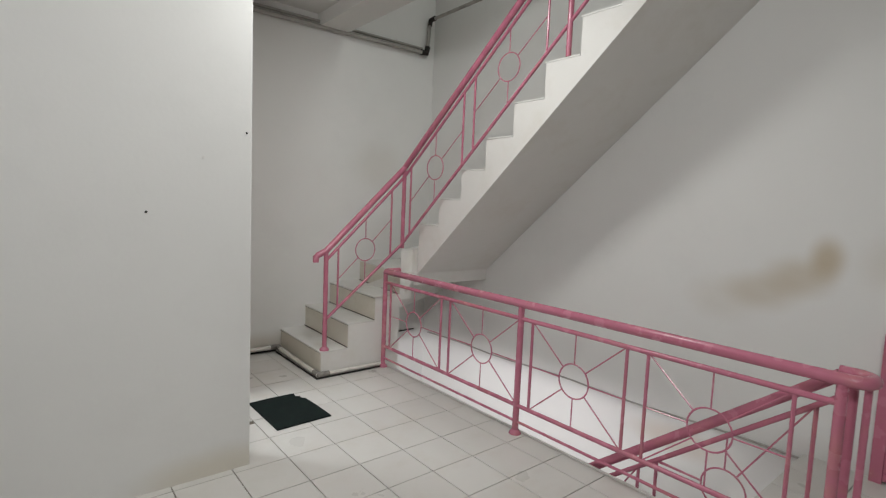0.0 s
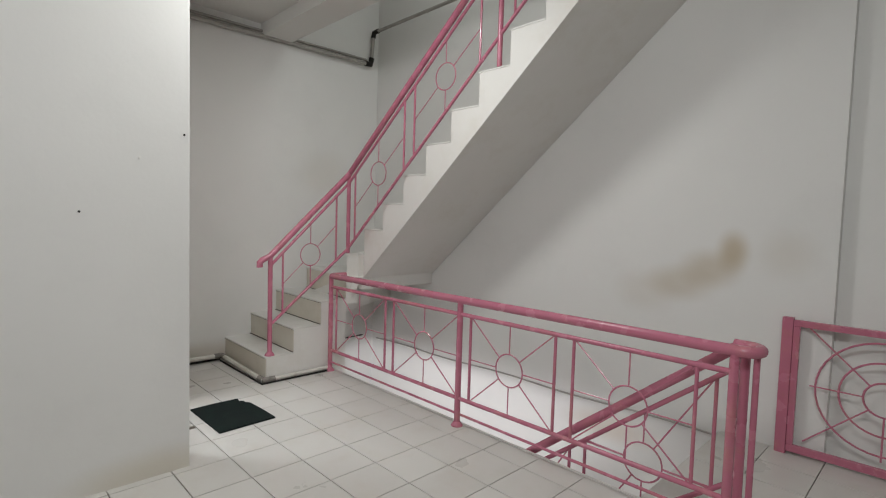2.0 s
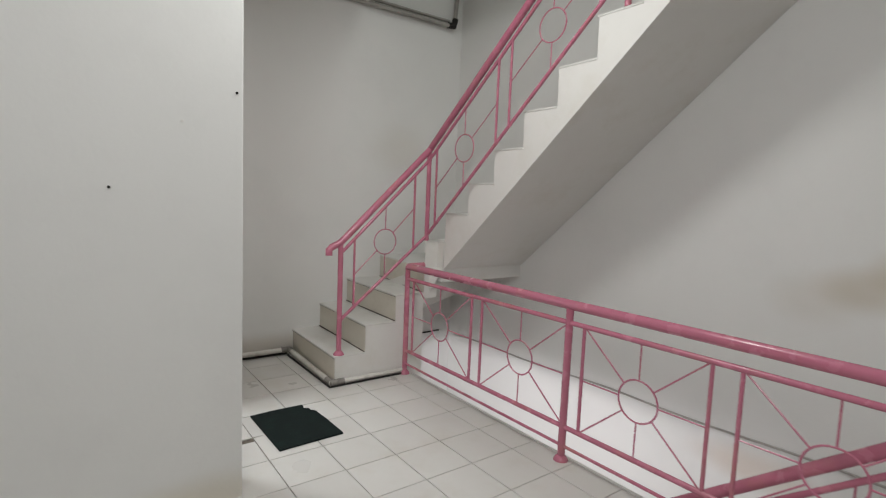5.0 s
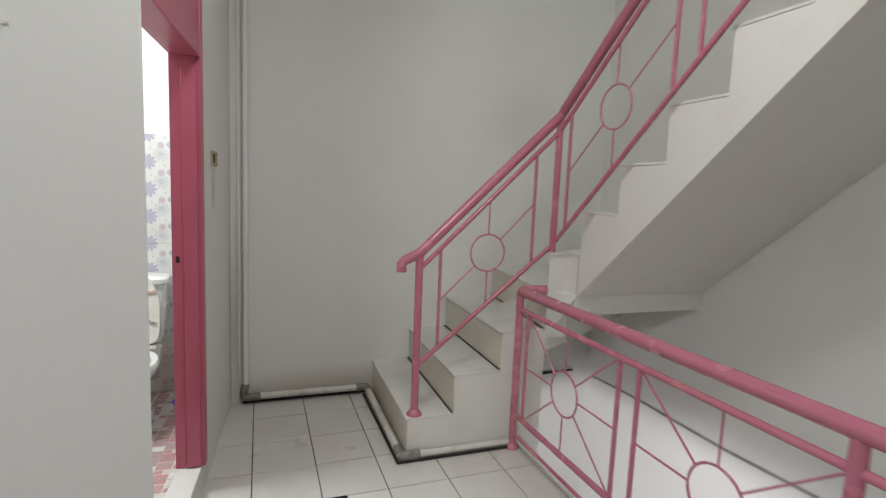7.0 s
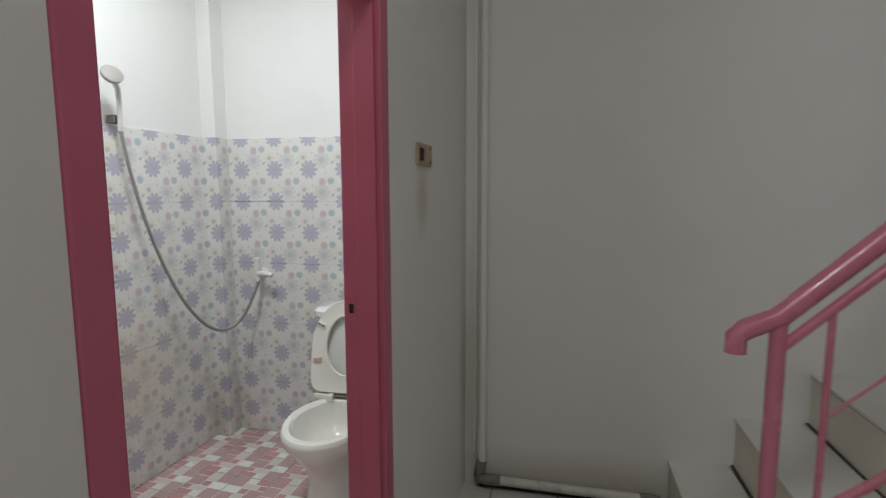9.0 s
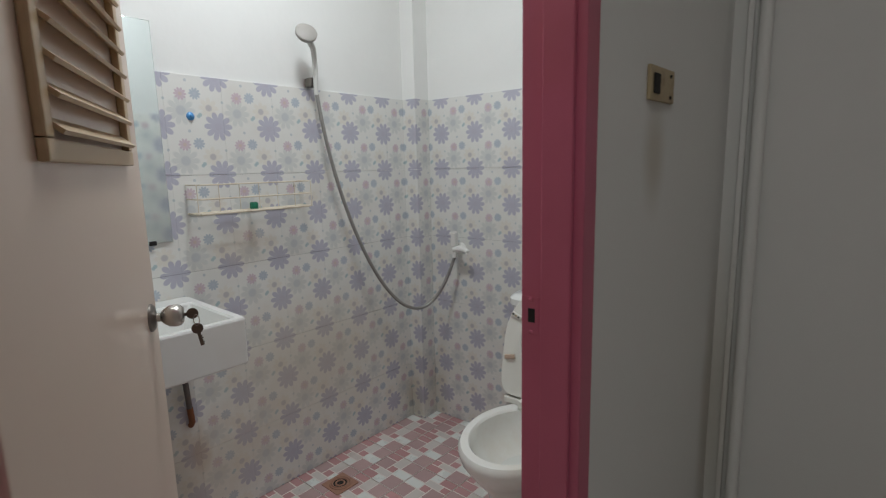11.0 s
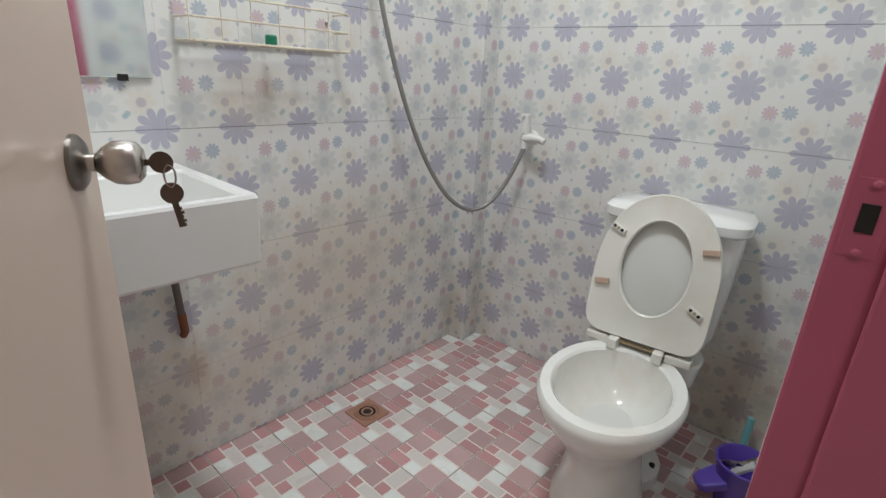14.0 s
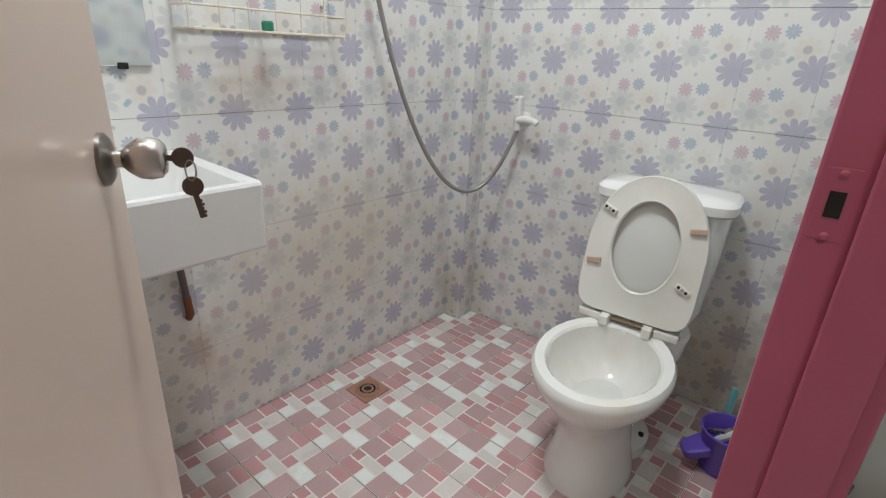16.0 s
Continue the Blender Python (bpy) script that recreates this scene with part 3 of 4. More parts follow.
# upper flight
NUP = 11
Y0 = 4.252
zt = 5 * R1
zs = 0.945
soffit = lambda y: zs + 0.887 * (4.149 - y)
for k in range(NUP):
    ya, yb, z = Y0 - k * GO, Y0 - (k + 1) * GO, zt + (k + 1) * R2 - 0.014
    side = lambda x0, x1: [(x0, ya, soffit(ya)), (x0, yb, soffit(yb)), (x0, yb, z), (x0, ya, z)] if x1 is None else [(x1(ya), ya, soffit(ya)), (x1(yb), yb, soffit(yb)), (x1(yb), yb, z), (x1(ya), ya, z)]
    spart("step", loft([side(FX, None), side(FX, lambda y: rx(y) - 0.003)]), M_STEP)
for k in range(NUP):
    y, z = Y0 - k * GO, zt + (k + 1) * R2
    spart("tread", prism([(FX - 0.003, y - GO + 0.001), (rx(y - GO) - 0.002, y - GO + 0.001), (rx(y) - 0.002, y + 0.010), (FX - 0.003, y + 0.010)], z - 0.0135, z, 0.003), M_TREAD)
    spart("riser", prism([(FX + 0.012, y + 0.0005), (rx(y) - 0.002, y + 0.0005), (rx(y) - 0.002, y + 0.004), (FX + 0.012, y + 0.004)], z - R2 + 0.002, z - 0.0145), M_RISER)
# sloping underside below the winders
own = bmesh.new()
lo = [(FX, 4.262, soffit(4.262)), (rx(4.262), 4.262, soffit(4.262)), (rx(BACK), BACK, 0.46), (3.12, BACK, 0.46), (3.12, FY + 0.02, 0.60)]
hi = [(x, y, 0.86 if y < 4.5 else 0.56) for x, y, _ in lo]
loft([lo, hi], bm=own)
spart("soffit", own, M_STEP)

# way down below
down = thing("lower_staircase", pose(3.3, VOID_Y0, 0), "white plastered stair flight leading down", "staircase")
for k in range(10):
    y = VOID_Y0 + k * GO
    part("step", box(FX - 3.3, k * GO, -R2 * (k + 1) - 0.22, rx(y + GO) - 3.305, (k + 1) * GO, -R2 * (k + 1)), M_STEP, down)


# ---- railings ----
def to_plane(o, d):
    """A map from (along, z) to a point, for an upright panel from o in the plan direction d."""
    d = Vector(d).normalized()
    return lambda s, z: (o[0] + d[0] * s, o[1] + d[1] * s, z)


def panel(owner, f, s0, s1, low, high, cz, r=0.105, thin=0.0042, spokes=8):
    """A ring with thin spokes between two bars; low(s), high(s): its rails' heights."""
    c = (s0 + s1) / 2
    part("ring", tube([f(c + r * math.cos(a), cz + r * math.sin(a)) for a in [2 * math.pi * i / 28 for i in range(28)]], thin * 1.15, 6, closed=True), M_PINK, owner, "thin bent ring")
    if spokes == 4:
        ends = [(c, high(c)), (c, low(c)), (s1, cz + 0.5 * (high(s1) - cz)), (s0, cz + 0.5 * (low(s0) - cz))]
    else:
        ends = [(c, high(c)), (c, low(c)), (s0, high(s0)), (s1, high(s1)), (s0, low(s0)), (s1, low(s1)), (s0, cz), (s1, cz)]
    for s, z in ends:
        a = math.atan2(z - cz, s - c)
        part("spoke", tube([f(c + r * math.cos(a), cz + r * math.sin(a)), f(s, z)], thin, 6), M_PINK, owner)


def bar(owner, name, pts, r, sides=10, label=""):
    return part(name, tube(pts, r, sides), M_PINK, owner, label, True)


def foot(owner, x, y, z):
    part("flange", add(bmesh.new(), lathe([(0.042, 0), (0.040, 0.008), (0.030, 0.022), (0.022, 0.030)], 16), Matrix.Translation((x, y, z))), M_PINK, owner, "", True)


rail = thing("landing_railing", pose(0, 0, 0), "pink painted steel railing with ring and spoke panels", "railing")
RX = 2.895
f = to_plane((RX, 0), (0, 1))
ZT, ZS, ZL, ZB = 0.884, 0.785, 0.195, 0.085
Y1, Y2, Y3 = 4.30, 2.655, 0.955
loop = arc((RX + 0.065, Y3 - 0.02), 0.065, 180, 360, 10, lambda x, y: (x, y, ZT))
bar(rail, "top_rail", [(RX + 0.16, Y1 + 0.012, ZT), (RX + 0.03, Y1 + 0.012, ZT), (RX, Y1 - 0.01, ZT), (RX, Y3 - 0.02, ZT)] + loop[1:] + [(RX + 0.13, Y3 + 0.04, ZT)], 0.027, 14, "thick round handrail")
bar(rail, "sub_rail", [f(Y1, ZS), f(Y3, ZS)], 0.014)
bar(rail, "lower_rail", [f(Y1, ZL), f(Y3, ZL)], 0.014)
bar(rail, "bottom_bar", [f(Y1, ZB), f(Y3, ZB)], 0.009, 8)
for y in (Y1, Y2, Y3):
    foot(bar(rail, "post", [(RX, y, 0.0), (RX, y, ZT)], 0.021, 12), RX, y, 0.0)
for y in (4.205, 3.485, 3.378, 2.552, 1.886, 1.765, 1.11):
    bar(rail, "baluster", [f(y, ZL), f(y, ZS)], 0.0095, 8)
for a, b in ((3.485, 4.205), (2.655, 3.378), (1.886, 2.552), (1.11, 1.765)):
    panel(rail, f, a, b, lambda s: ZL, lambda s: ZS, 0.49)

# rail of the flight going down
drail = thing("descending_railing", pose(0, 0, 0), "pink painted stair railing sloping down into the stairwell", "railing")
DX = RX + 0.13
g = to_plane((DX, 0), (0, 1))
sl = -0.80
hz = lambda s: 0.870 + sl * (s - 0.99)
bar(drail, "top_rail", [g(0.99, hz(0.99)), g(3.6, hz(3.6))], 0.026, 14)
bar(drail, "sub_rail", [g(0.96, hz(0.96) - 0.10), g(3.6, hz(3.6) - 0.10)], 0.013)
bar(drail, "lower_rail", [g(0.96, hz(0.96) - 0.66), g(3.6, hz(3.6) - 0.66)], 0.013)
for y in (0.945, 2.6):
    post = bar(drail, "post", [g(y, (0.0 if y < 1 else hz(y) - 0.95)), g(y, min(hz(y), ZT))], 0.021, 12)
    if y < 1:
        foot(post, DX, y, 0.0)

bar(drail, "post", [(RX + 0.075, 0.885, 0.0), (RX + 0.075, 0.885, ZT)], 0.014, 10)
for y in (1.06, 1.74, 1.84, 2.5):
    bar(drail, "baluster", [g(y, hz(y) - 0.66), g(y, hz(y) - 0.10)], 0.0095, 8)
panel(drail, g, 1.06, 1.74, lambda s: hz(s) - 0.66, lambda s: hz(s) - 0.10, hz(1.4) - 0.38)
panel(drail, g, 1.84, 2.5, lambda s: hz(s) - 0.66, lambda s: hz(s) - 0.10, hz(2.17) - 0.38)

# stair railing
srail = thing("stair_railing", pose(0, 0, 0), "pink painted stair railing bent at the turn", "railing")
NX, NY = 2.345, 4.385
KXY = (3.135, 4.40)
h1 = to_plane((NX, NY), (KXY[0] - NX, KXY[1] - NY))
L1 = math.hypot(KXY[0] - NX, KXY[1] - NY)
top1 = lambda s: 1.080 + (1.838 - 1.080) * s / L1
low1 = lambda s: 0.480 + (1.125 - 0.480) * s / L1
UX = 3.265
h2 = to_plane(KXY, (UX - KXY[0], -2.4))
top2 = lambda s: 1.838 + 0.90 * s
low2 = lambda s: 1.125 + 0.94 * s
L2 = 2.42
tip = [h1(-0.095, 0.985), h1(-0.095, 1.025), h1(-0.075, 1.045)]
bar(srail, "top_rail", tip + [h1(0.0, top1(0)), h1(L1, top1(L1)), h2(0.04, top2(0.04)), h2(L2, top2(L2))], 0.026, 14, "thick round handrail")
bar(srail, "sub_rail", [h1(0.0, top1(0) - 0.085), h1(L1, top1(L1) - 0.085), h2(L2, top2(L2) - 0.095)], 0.013)
bar(srail, "lower_rail", [h1(0.0, low1(0)), h1(L1, low1(L1)), h2(L2, low2(L2))], 0.013)
foot(bar(srail, "post", [h1(0, R1), h1(0, top1(0))], 0.020, 12), NX, NY, R1)
bar(srail, "post", [h1(L1, 5 * R1), h1(L1, top1(L1))], 0.019, 12)
s3 = 1.74
bar(srail, "post", [h2(s3, zt + 6 * R2), h2(s3, top2(s3))], 0.019, 12)
for s in (0.115, 0.655):
    bar(srail, "baluster", [h1(s, low1(s)), h1(s, top1(s) - 0.085)], 0.009, 8)
panel(srail, h1, 0.115, 0.655, lambda s: low1(s), lambda s: top1(s) - 0.085, (low1(0.385) + top1(0.385) - 0.085) / 2, 0.10, spokes=4)
for s in (0.10, 0.76, 0.88, 1.56, 1.86):
    bar(srail, "baluster", [h2(s, low2(s)), h2(s, top2(s) - 0.095)], 0.009, 8)
for a, b in ((0.10, 0.76), (0.88, 1.56)):
    panel(srail, h2, a, b, lambda s: low2(s), lambda s: top2(s) - 0.095, (low2((a + b) / 2) + top2((a + b) / 2) - 0.095) / 2, 0.105, spokes=4)

# ---- gate against the wall ----
gate = thing("gate", pose(4.205, 1.01, 0.0), "low pink steel gate with concentric rings", "gate")
GW, GZ0, GZ1 = 1.06, 0.02, 0.865
gf = lambda s, z: (0.0 + 0.0 * s, -s, z)
part("gate_post", box(-0.022, -0.030, 0.0, 0.022, 0.030, 0.878, 0.003), M_PINK, gate)
part("frame_bar", box(-0.016, -GW, GZ1 - 0.04, 0.016, -0.0305, GZ1, 0.003), M_PINK, gate)
part("frame_bar", box(-0.016, -GW, GZ0, 0.016, -0.0305, GZ0 + 0.045, 0.003), M_PINK, gate)
part("frame_bar", box(-0.016, -0.066, GZ0 + 0.046, 0.016, -0.0305, GZ1 - 0.041, 0.003), M_PINK, gate)
part("frame_bar", box(-0.016, -GW, GZ0 + 0.046, 0.016, -GW + 0.04, GZ1 - 0.041, 0.003), M_PINK, gate)
gc = 0.49
gz = 0.465
for r in (0.100, 0.215, 0.330):
    part("ring", tube([gf(gc + r * math.cos(a), gz + r * math.sin(a)) for a in [2 * math.pi * i / 36 for i in range(36)]], 0.006, 6, closed=True), M_PINK, gate)
for i in range(8):
    a = math.pi / 4 * i
    reach = 0.53 if i % 2 else 0.36
    part("spoke", tube([gf(gc + 0.100 * math.cos(a), gz + 0.100 * math.sin(a)), gf(gc + reach * math.cos(a), gz + min(0.36, max(-0.36, reach * math.sin(a))))], 0.005, 6), M_PINK, gate)

# ---- pipes ----
pipe = thing("floor_pipe", pose(0, 0, 0), "dirty white plastic pipe run along the skirting", "pipe")
P0, P1, P2, P3 = (1.475, 5.235, 0.05), (2.262, 5.225, 0.05), (2.262, 4.315, 0.028), (2.88, 4.315, 0.028)
part("pipe", tube([(1.492, 5.252, 3.3), (1.492, 5.252, 0.12), P0], 0.018, 12), M_WALL, pipe, "vertical white pipe", True)
part("pipe", tube([P0, P1], 0.021, 12), M_PVC, pipe, "", True)
part("pipe", tube([(1.475, 5.25, 0.016), (2.25, 5.245, 0.016)], 0.012, 10), M_BLACK, pipe, "black lower tube", True)
part("pipe", tube([P1, P2], 0.021, 12), M_PVC, pipe, "", True)
part("pipe", tube([P2, P3], 0.019, 12), M_PVC, pipe, "", True)
for a, b, c in (((1.49, 5.25, 0.13), P0, (1.58, 5.234, 0.05)), ((2.19, 5.226, 0.05), P1, (2.262, 5.15, 0.048)), ((2.262, 4.40, 0.03), P2, (2.36, 4.315, 0.028))):
    part("elbow", tube([a, Vector(b).lerp(Vector(a), 0.25), Vector(b).lerp(Vector(a), 0.08) * 0.5 + Vector(b).lerp(Vector(c), 0.08) * 0.5, Vector(b).lerp(Vector(c), 0.25), c], 0.0255, 12), M_GRIME, pipe, "grimy grey elbow joint", True)
part("pipe", tube([(2.238, 5.20, 0.009), (2.238, 4.292, 0.009), (2.87, 4.292, 0.009)], 0.008, 8), M_BLACK, pipe, "black lower tube", True)
cond = thing("corner_conduit", pose(1.452, 5.264, 0), "thin white painted conduit in the wall corner", "conduit")
part("conduit", box(-0.008, -0.008, 0.16, 0.008, 0.014, TOP, 0.003), M_WALL, cond)
hp = thing("high_pipe", pose(0, 0, 0), "grey pipes strapped high along the wall", "pipe")
part("pipe", tube([(1.4, 5.235, 3.18), (3.97, 5.235, 3.225)], 0.022, 10), M_GREYPIPE, hp, "", True)
part("pipe", tube([(1.4, 5.25, 3.235), (3.91, 5.25, 3.27)], 0.014, 10), M_GREYPIPE, hp, "", True)
part("pipe", tube([(3.97, 5.235, 3.225), (4.0, 5.235, 3.60)], 0.020, 10), M_GREYPIPE, hp, "", True)
part("pipe", tube([(4.0, 5.235, 3.60), (4.10, 2.4, 3.68)], 0.018, 10), M_GREYPIPE, hp, "", True)
part("elbow", tube([(3.89, 5.235, 3.224), (3.96, 5.235, 3.227), (3.977, 5.235, 3.30)], 0.031, 12), M_BLACK, hp, "dark elbow joint", True)
part("elbow", tube([(3.995, 5.235, 3.54), (4.0, 5.23, 3.60), (4.003, 5.15, 3.605)], 0.027, 12), M_BLACK, hp, "dark elbow joint", True)

# dark lines at floor level on the stairwell walls, drawn as thin tubes
line = thing("floor_level_line", pose(0, 0, 0), "thin dark line along the stairwell wall, drawn as a tube", "cable")
part("cable", tube([(rx(y) - 0.007, y, -0.03 + 0.008 * math.sin(y * 4.3)) for y in [BACK - 0.1 - 0.12 * i for i in range(34)]], 0.008, 6), M_GREYPIPE, line, "", True)
part("cable", tube([(3.12, BACK - 0.009, -0.02), (3.5, BACK - 0.009, 0.0), (3.95, BACK - 0.009, 0.01)], 0.009, 6), M_BLACK, line, "", True)

# ---- small hall things ----
mt = thing("floor_mat", pose(1.805, 3.825, 0, 0, 0, 1), "dark green black rubber mat with a notched corner", "mat")
part("mat", prism([(-0.195, -0.265), (0.0, -0.258), (0.195, -0.258), (0.192, -0.02), (0.185, 0.13), (0.155, 0.15), (0.165, 0.185), (0.13, 0.20), (0.15, 0.262), (-0.05, 0.268), (-0.195, 0.262)], 0.001, 0.012, 0.003), M_MAT, mt)
sw = thing("wall_socket", pose(wx(4.70), 4.70, 1.512, 0, 0, -4.5), "old yellowed wall switch with a scorched plate", "switch")
part("plate", box(0.0, -0.082, -0.036, 0.009, 0.062, 0.036, 0.003), M_AGED, sw)
part("rocker", box(0.0095, -0.068, -0.022, 0.013, -0.034, 0.020, 0.002), M_BLACK, sw, "blackened rocker")
for z in (-0.024, 0.022):
    part("screw", add(bmesh.new(), lathe([(0.004, 0), (0.004, 0.002), (0.002, 0.003)], 8), Matrix.Translation((0.0092, 0.035, z)) @ pose(0, 0, 0, 0, 90, 0)), M_BLACK, sw)
for x, z in ((1.304, 1.845), (0.834, 1.418), (1.09, 1.70)):
    n = thing("nail", pose(x, BLOCK, z), "small rusty nail in the wall", "nail", "nails")
    part("head", add(bmesh.new(), lathe([(0.003, 0), (0.003, 0.004), (0.006, 0.005), (0.005, 0.008)], 10), pose(0, 0, 0, 90)), M_BLACK if x != 1.09 else M_STEP, n)

# ---- bathroom things ----
LA = math.degrees(math.atan2(1.0, 0.057))   # direction of the far wall


def on_left(y, z, off=0.0):
    """A pose on the far wall: x along it, -y out of it."""
    return pose(lx(y) + 0.009 + off, y, z, 0, 0, LA)


# toilet
wc = thing("toilet", pose(0.887, 4.895, BF, 0, 0, 3), "white ceramic toilet with raised seat and lid", "toilet")


def oval(cx, cy, rx_, ry_, z, n=36, square=0.0):
    pts = []
    for i in range(n):
        a = 2 * math.pi * i / n
        c, s = math.cos(a), math.sin(a)
        e = 1 - square * 0.25
        pts.append((cx + rx_ * math.copysign(abs(c) ** e, c), cy + ry_ * math.copysign(abs(s) ** e, s), z))
    return pts


bowl = loft([oval(0, 0.045, 0.124, 0.175, 0.0), oval(0, 0.045, 0.123, 0.174, 0.012), oval(0, 0.05, 0.108, 0.160, 0.06), oval(0, 0.05, 0.096, 0.155, 0.15), oval(0, 0.035, 0.105, 0.175, 0.23),
             oval(0, 0.01, 0.145, 0.21, 0.30), oval(0, 0.0, 0.174, 0.232, 0.345), oval(0, 0.0, 0.182, 0.240, 0.372), oval(0, 0.0, 0.182, 0.240, 0.385), oval(0, 0.0, 0.174, 0.232, 0.396),
             oval(0, -0.004, 0.150, 0.196, 0.395), oval(0, -0.004, 0.143, 0.189, 0.388), oval(0, -0.002, 0.140, 0.186, 0.350), oval(0, 0.0, 0.128, 0.172, 0.300), oval(0, 0.01, 0.095, 0.13, 0.255), oval(0, 0.02, 0.05, 0.07, 0.235)])
part("bowl", bowl, [M_OLDCERAMIC], wc, "", True)
part("water", loft([oval(0, 0.018, 0.066, 0.09, 0.250), oval(0, 0.018, 0.066, 0.09, 0.252)]), M_LID, wc)
part("deck", loft([oval(0, 0.272, 0.145, 0.080, 0.30, 36, 1.6), oval(0, 0.272, 0.160, 0.086, 0.33, 36, 1.6), oval(0, 0.272, 0.166, 0.088, 0.386, 36, 1.6), oval(0, 0.272, 0.160, 0.084, 0.3945, 36, 1.6)]), M_CERAMIC, wc, "", True)
part("trapway", loft([oval(0, 0.20, 0.085, 0.10, 0.0), oval(0, 0.225, 0.075, 0.085, 0.15), oval(0, 0.26, 0.09, 0.07, 0.305)]), M_OLDCERAMIC, wc, "", True)
part("base_foot", loft([oval(0, 0.20, 0.132, 0.13, 0.0), oval(0, 0.20, 0.130, 0.128, 0.034), oval(0, 0.20, 0.10, 0.105, 0.048)]), M_OLDCERAMIC, wc, "", True)
part("bolt_cap", add(bmesh.new(), lathe([(0.009, 0), (0.009, 0.008), (0.004, 0.012)], 10), Matrix.Translation((0.108, 0.20, 0.042))), M_BLACK, wc)
part("tank", loft([oval(0, 0.405, 0.155, 0.085, 0.398, 40, 2.6), oval(0, 0.405, 0.170, 0.095, 0.44, 40, 2.6), oval(0, 0.41, 0.180, 0.105, 0.60, 40, 2.6), oval(0, 0.415, 0.186, 0.110, 0.742, 40, 2.6)]), M_CERAMIC, wc, "", True)
tl = part("tank_lid", loft([oval(0, 0.412, 0.192, 0.118, 0.744, 40, 2.2), oval(0, 0.412, 0.200, 0.126, 0.752, 40, 2.2), oval(0, 0.412, 0.200, 0.126, 0.776, 40, 2.2), oval(0, 0.412, 0.186, 0.112, 0.789, 40, 2.2), oval(0, 0.412, 0.10, 0.06, 0.794, 40, 2.0)]), M_CERAMIC, wc, "", True)
part("flush_button", add(bmesh.new(), lathe([(0.02, 0), (0.02, 0.006), (0.015, 0.009)], 18), Matrix.Translation((0, 0.412, 0.793))), M_STEEL, tl)
UP = Matrix.Translation((0, 0.205, 0.418)) @ pose(0, 0, 0, 79) @ pose(0, 0, 0, 0, 0, 0)


def egg(w, l, z, n=40, x0=0.0, y0=0.0):
    """Outline of a toilet seat: blunt at the hinge, round at the front."""
    pts = []
    for i in range(n):
        a = 2 * math.pi * i / n
        c, s = math.cos(a), math.sin(a)
        e = 0.40 if s < 0 else 1.0
        pts.append((x0 + w * (1 - 0.05 * s) * math.copysign(abs(c) ** (0.25 if s < 0 else 0.92), c), y0 + l * (math.copysign(abs(s) ** e, s)), z))
    return pts


LIP = dict(y0=0.218)
lid = add(bmesh.new(), loft([egg(0.156, 0.202, -0.020, **LIP), egg(0.164, 0.211, -0.014, **LIP), egg(0.164, 0.211, -0.004, **LIP), egg(0.158, 0.205, 0.0, **LIP)]), UP)
part("lid", lid, M_LID, wc, "greyish white plastic lid leaning on the tank", True)


def hole(w, l, z):
    return [(w * math.cos(2 * math.pi * i / 40), 0.222 + l * math.sin(2 * math.pi * i / 40), z) for i in range(40)]


seat_rings = [hole(0.098, 0.140, 0.006), egg(0.156, 0.202, 0.006, **LIP), egg(0.165, 0.212, 0.011, **LIP), egg(0.165, 0.212, 0.020, **LIP), egg(0.162, 0.209, 0.024, **LIP), egg(0.158, 0.205, 0.0235, **LIP), hole(0.101, 0.143, 0.0235), hole(0.096, 0.138, 0.026), hole(0.092, 0.134, 0.023), hole(0.092, 0.134, 0.010), hole(0.098, 0.140, 0.006)]
seat = part("seat", add(bmesh.new(), loft(seat_rings, cap=False), UP), M_SEAT, wc, "yellowed ivory seat ring", True)
for x, y, a, bolted in ((-0.118, 0.315, -25, True), (0.126, 0.300, 10, False), (-0.132, 0.155, 10, False), (0.124, 0.135, -28, True)):
    at = UP @ Matrix.Translation((x, y, 0.0235)) @ pose(0, 0, 0, 0, 0, a)
    bumper = part("bumper", add(bmesh.new(), box(-0.021, -0.008, 0, 0.021, 0.008, 0.010, 0.003), at), M_SEAT if bolted else M_RUBBER, seat, "ivory seat bumper with rusty screws" if bolted else "brownish rubber seat bumper")
    for dx in (-0.012, 0.0, 0.012) if bolted else ():
        part("screw", add(bmesh.new(), lathe([(0.0045, 0.0), (0.0045, 0.0015), (0.002, 0.002)], 8), at @ Matrix.Translation((dx, 0, 0.010))), M_BLACK if dx else M_AGED, bumper)
for x in (-0.112, 0.112):
    part("hinge", box(x - 0.034, 0.182, 0.3965, x + 0.034, 0.226, 0.420, 0.004), M_SEAT, wc)
for x in (-0.062, 0.062):
    part("hinge", box(x - 0.013, 0.158, 0.3965, x + 0.013, 0.214, 0.426, 0.003), M_SEAT, wc)
part("hinge_rod", tube([(-0.15, 0.196, 0.412), (0.15, 0.196, 0.412)], 0.006, 8), M_AGED, wc)

# wash basin
SW_ = 0.47
sink = thing("washbasin", on_left(4.280 - SW_, 0.783), "square white ceramic washbasin on the wall", "washbasin")
D = 0.413
own = bmesh.new()


def rr(x0, x1, y0, y1, z, r=0.012, n=4):
    pts = []
    for cx, cy, a in ((x1 - r, y1 - r, 0), (x0 + r, y1 - r, 90), (x0 + r, y0 + r, 180), (x1 - r, y0 + r, 270)):
        for i in range(n + 1):
            t = radians(a + 90 * i / n)
            pts.append((cx + r * math.cos(t), cy + r * math.sin(t), z))
    return pts


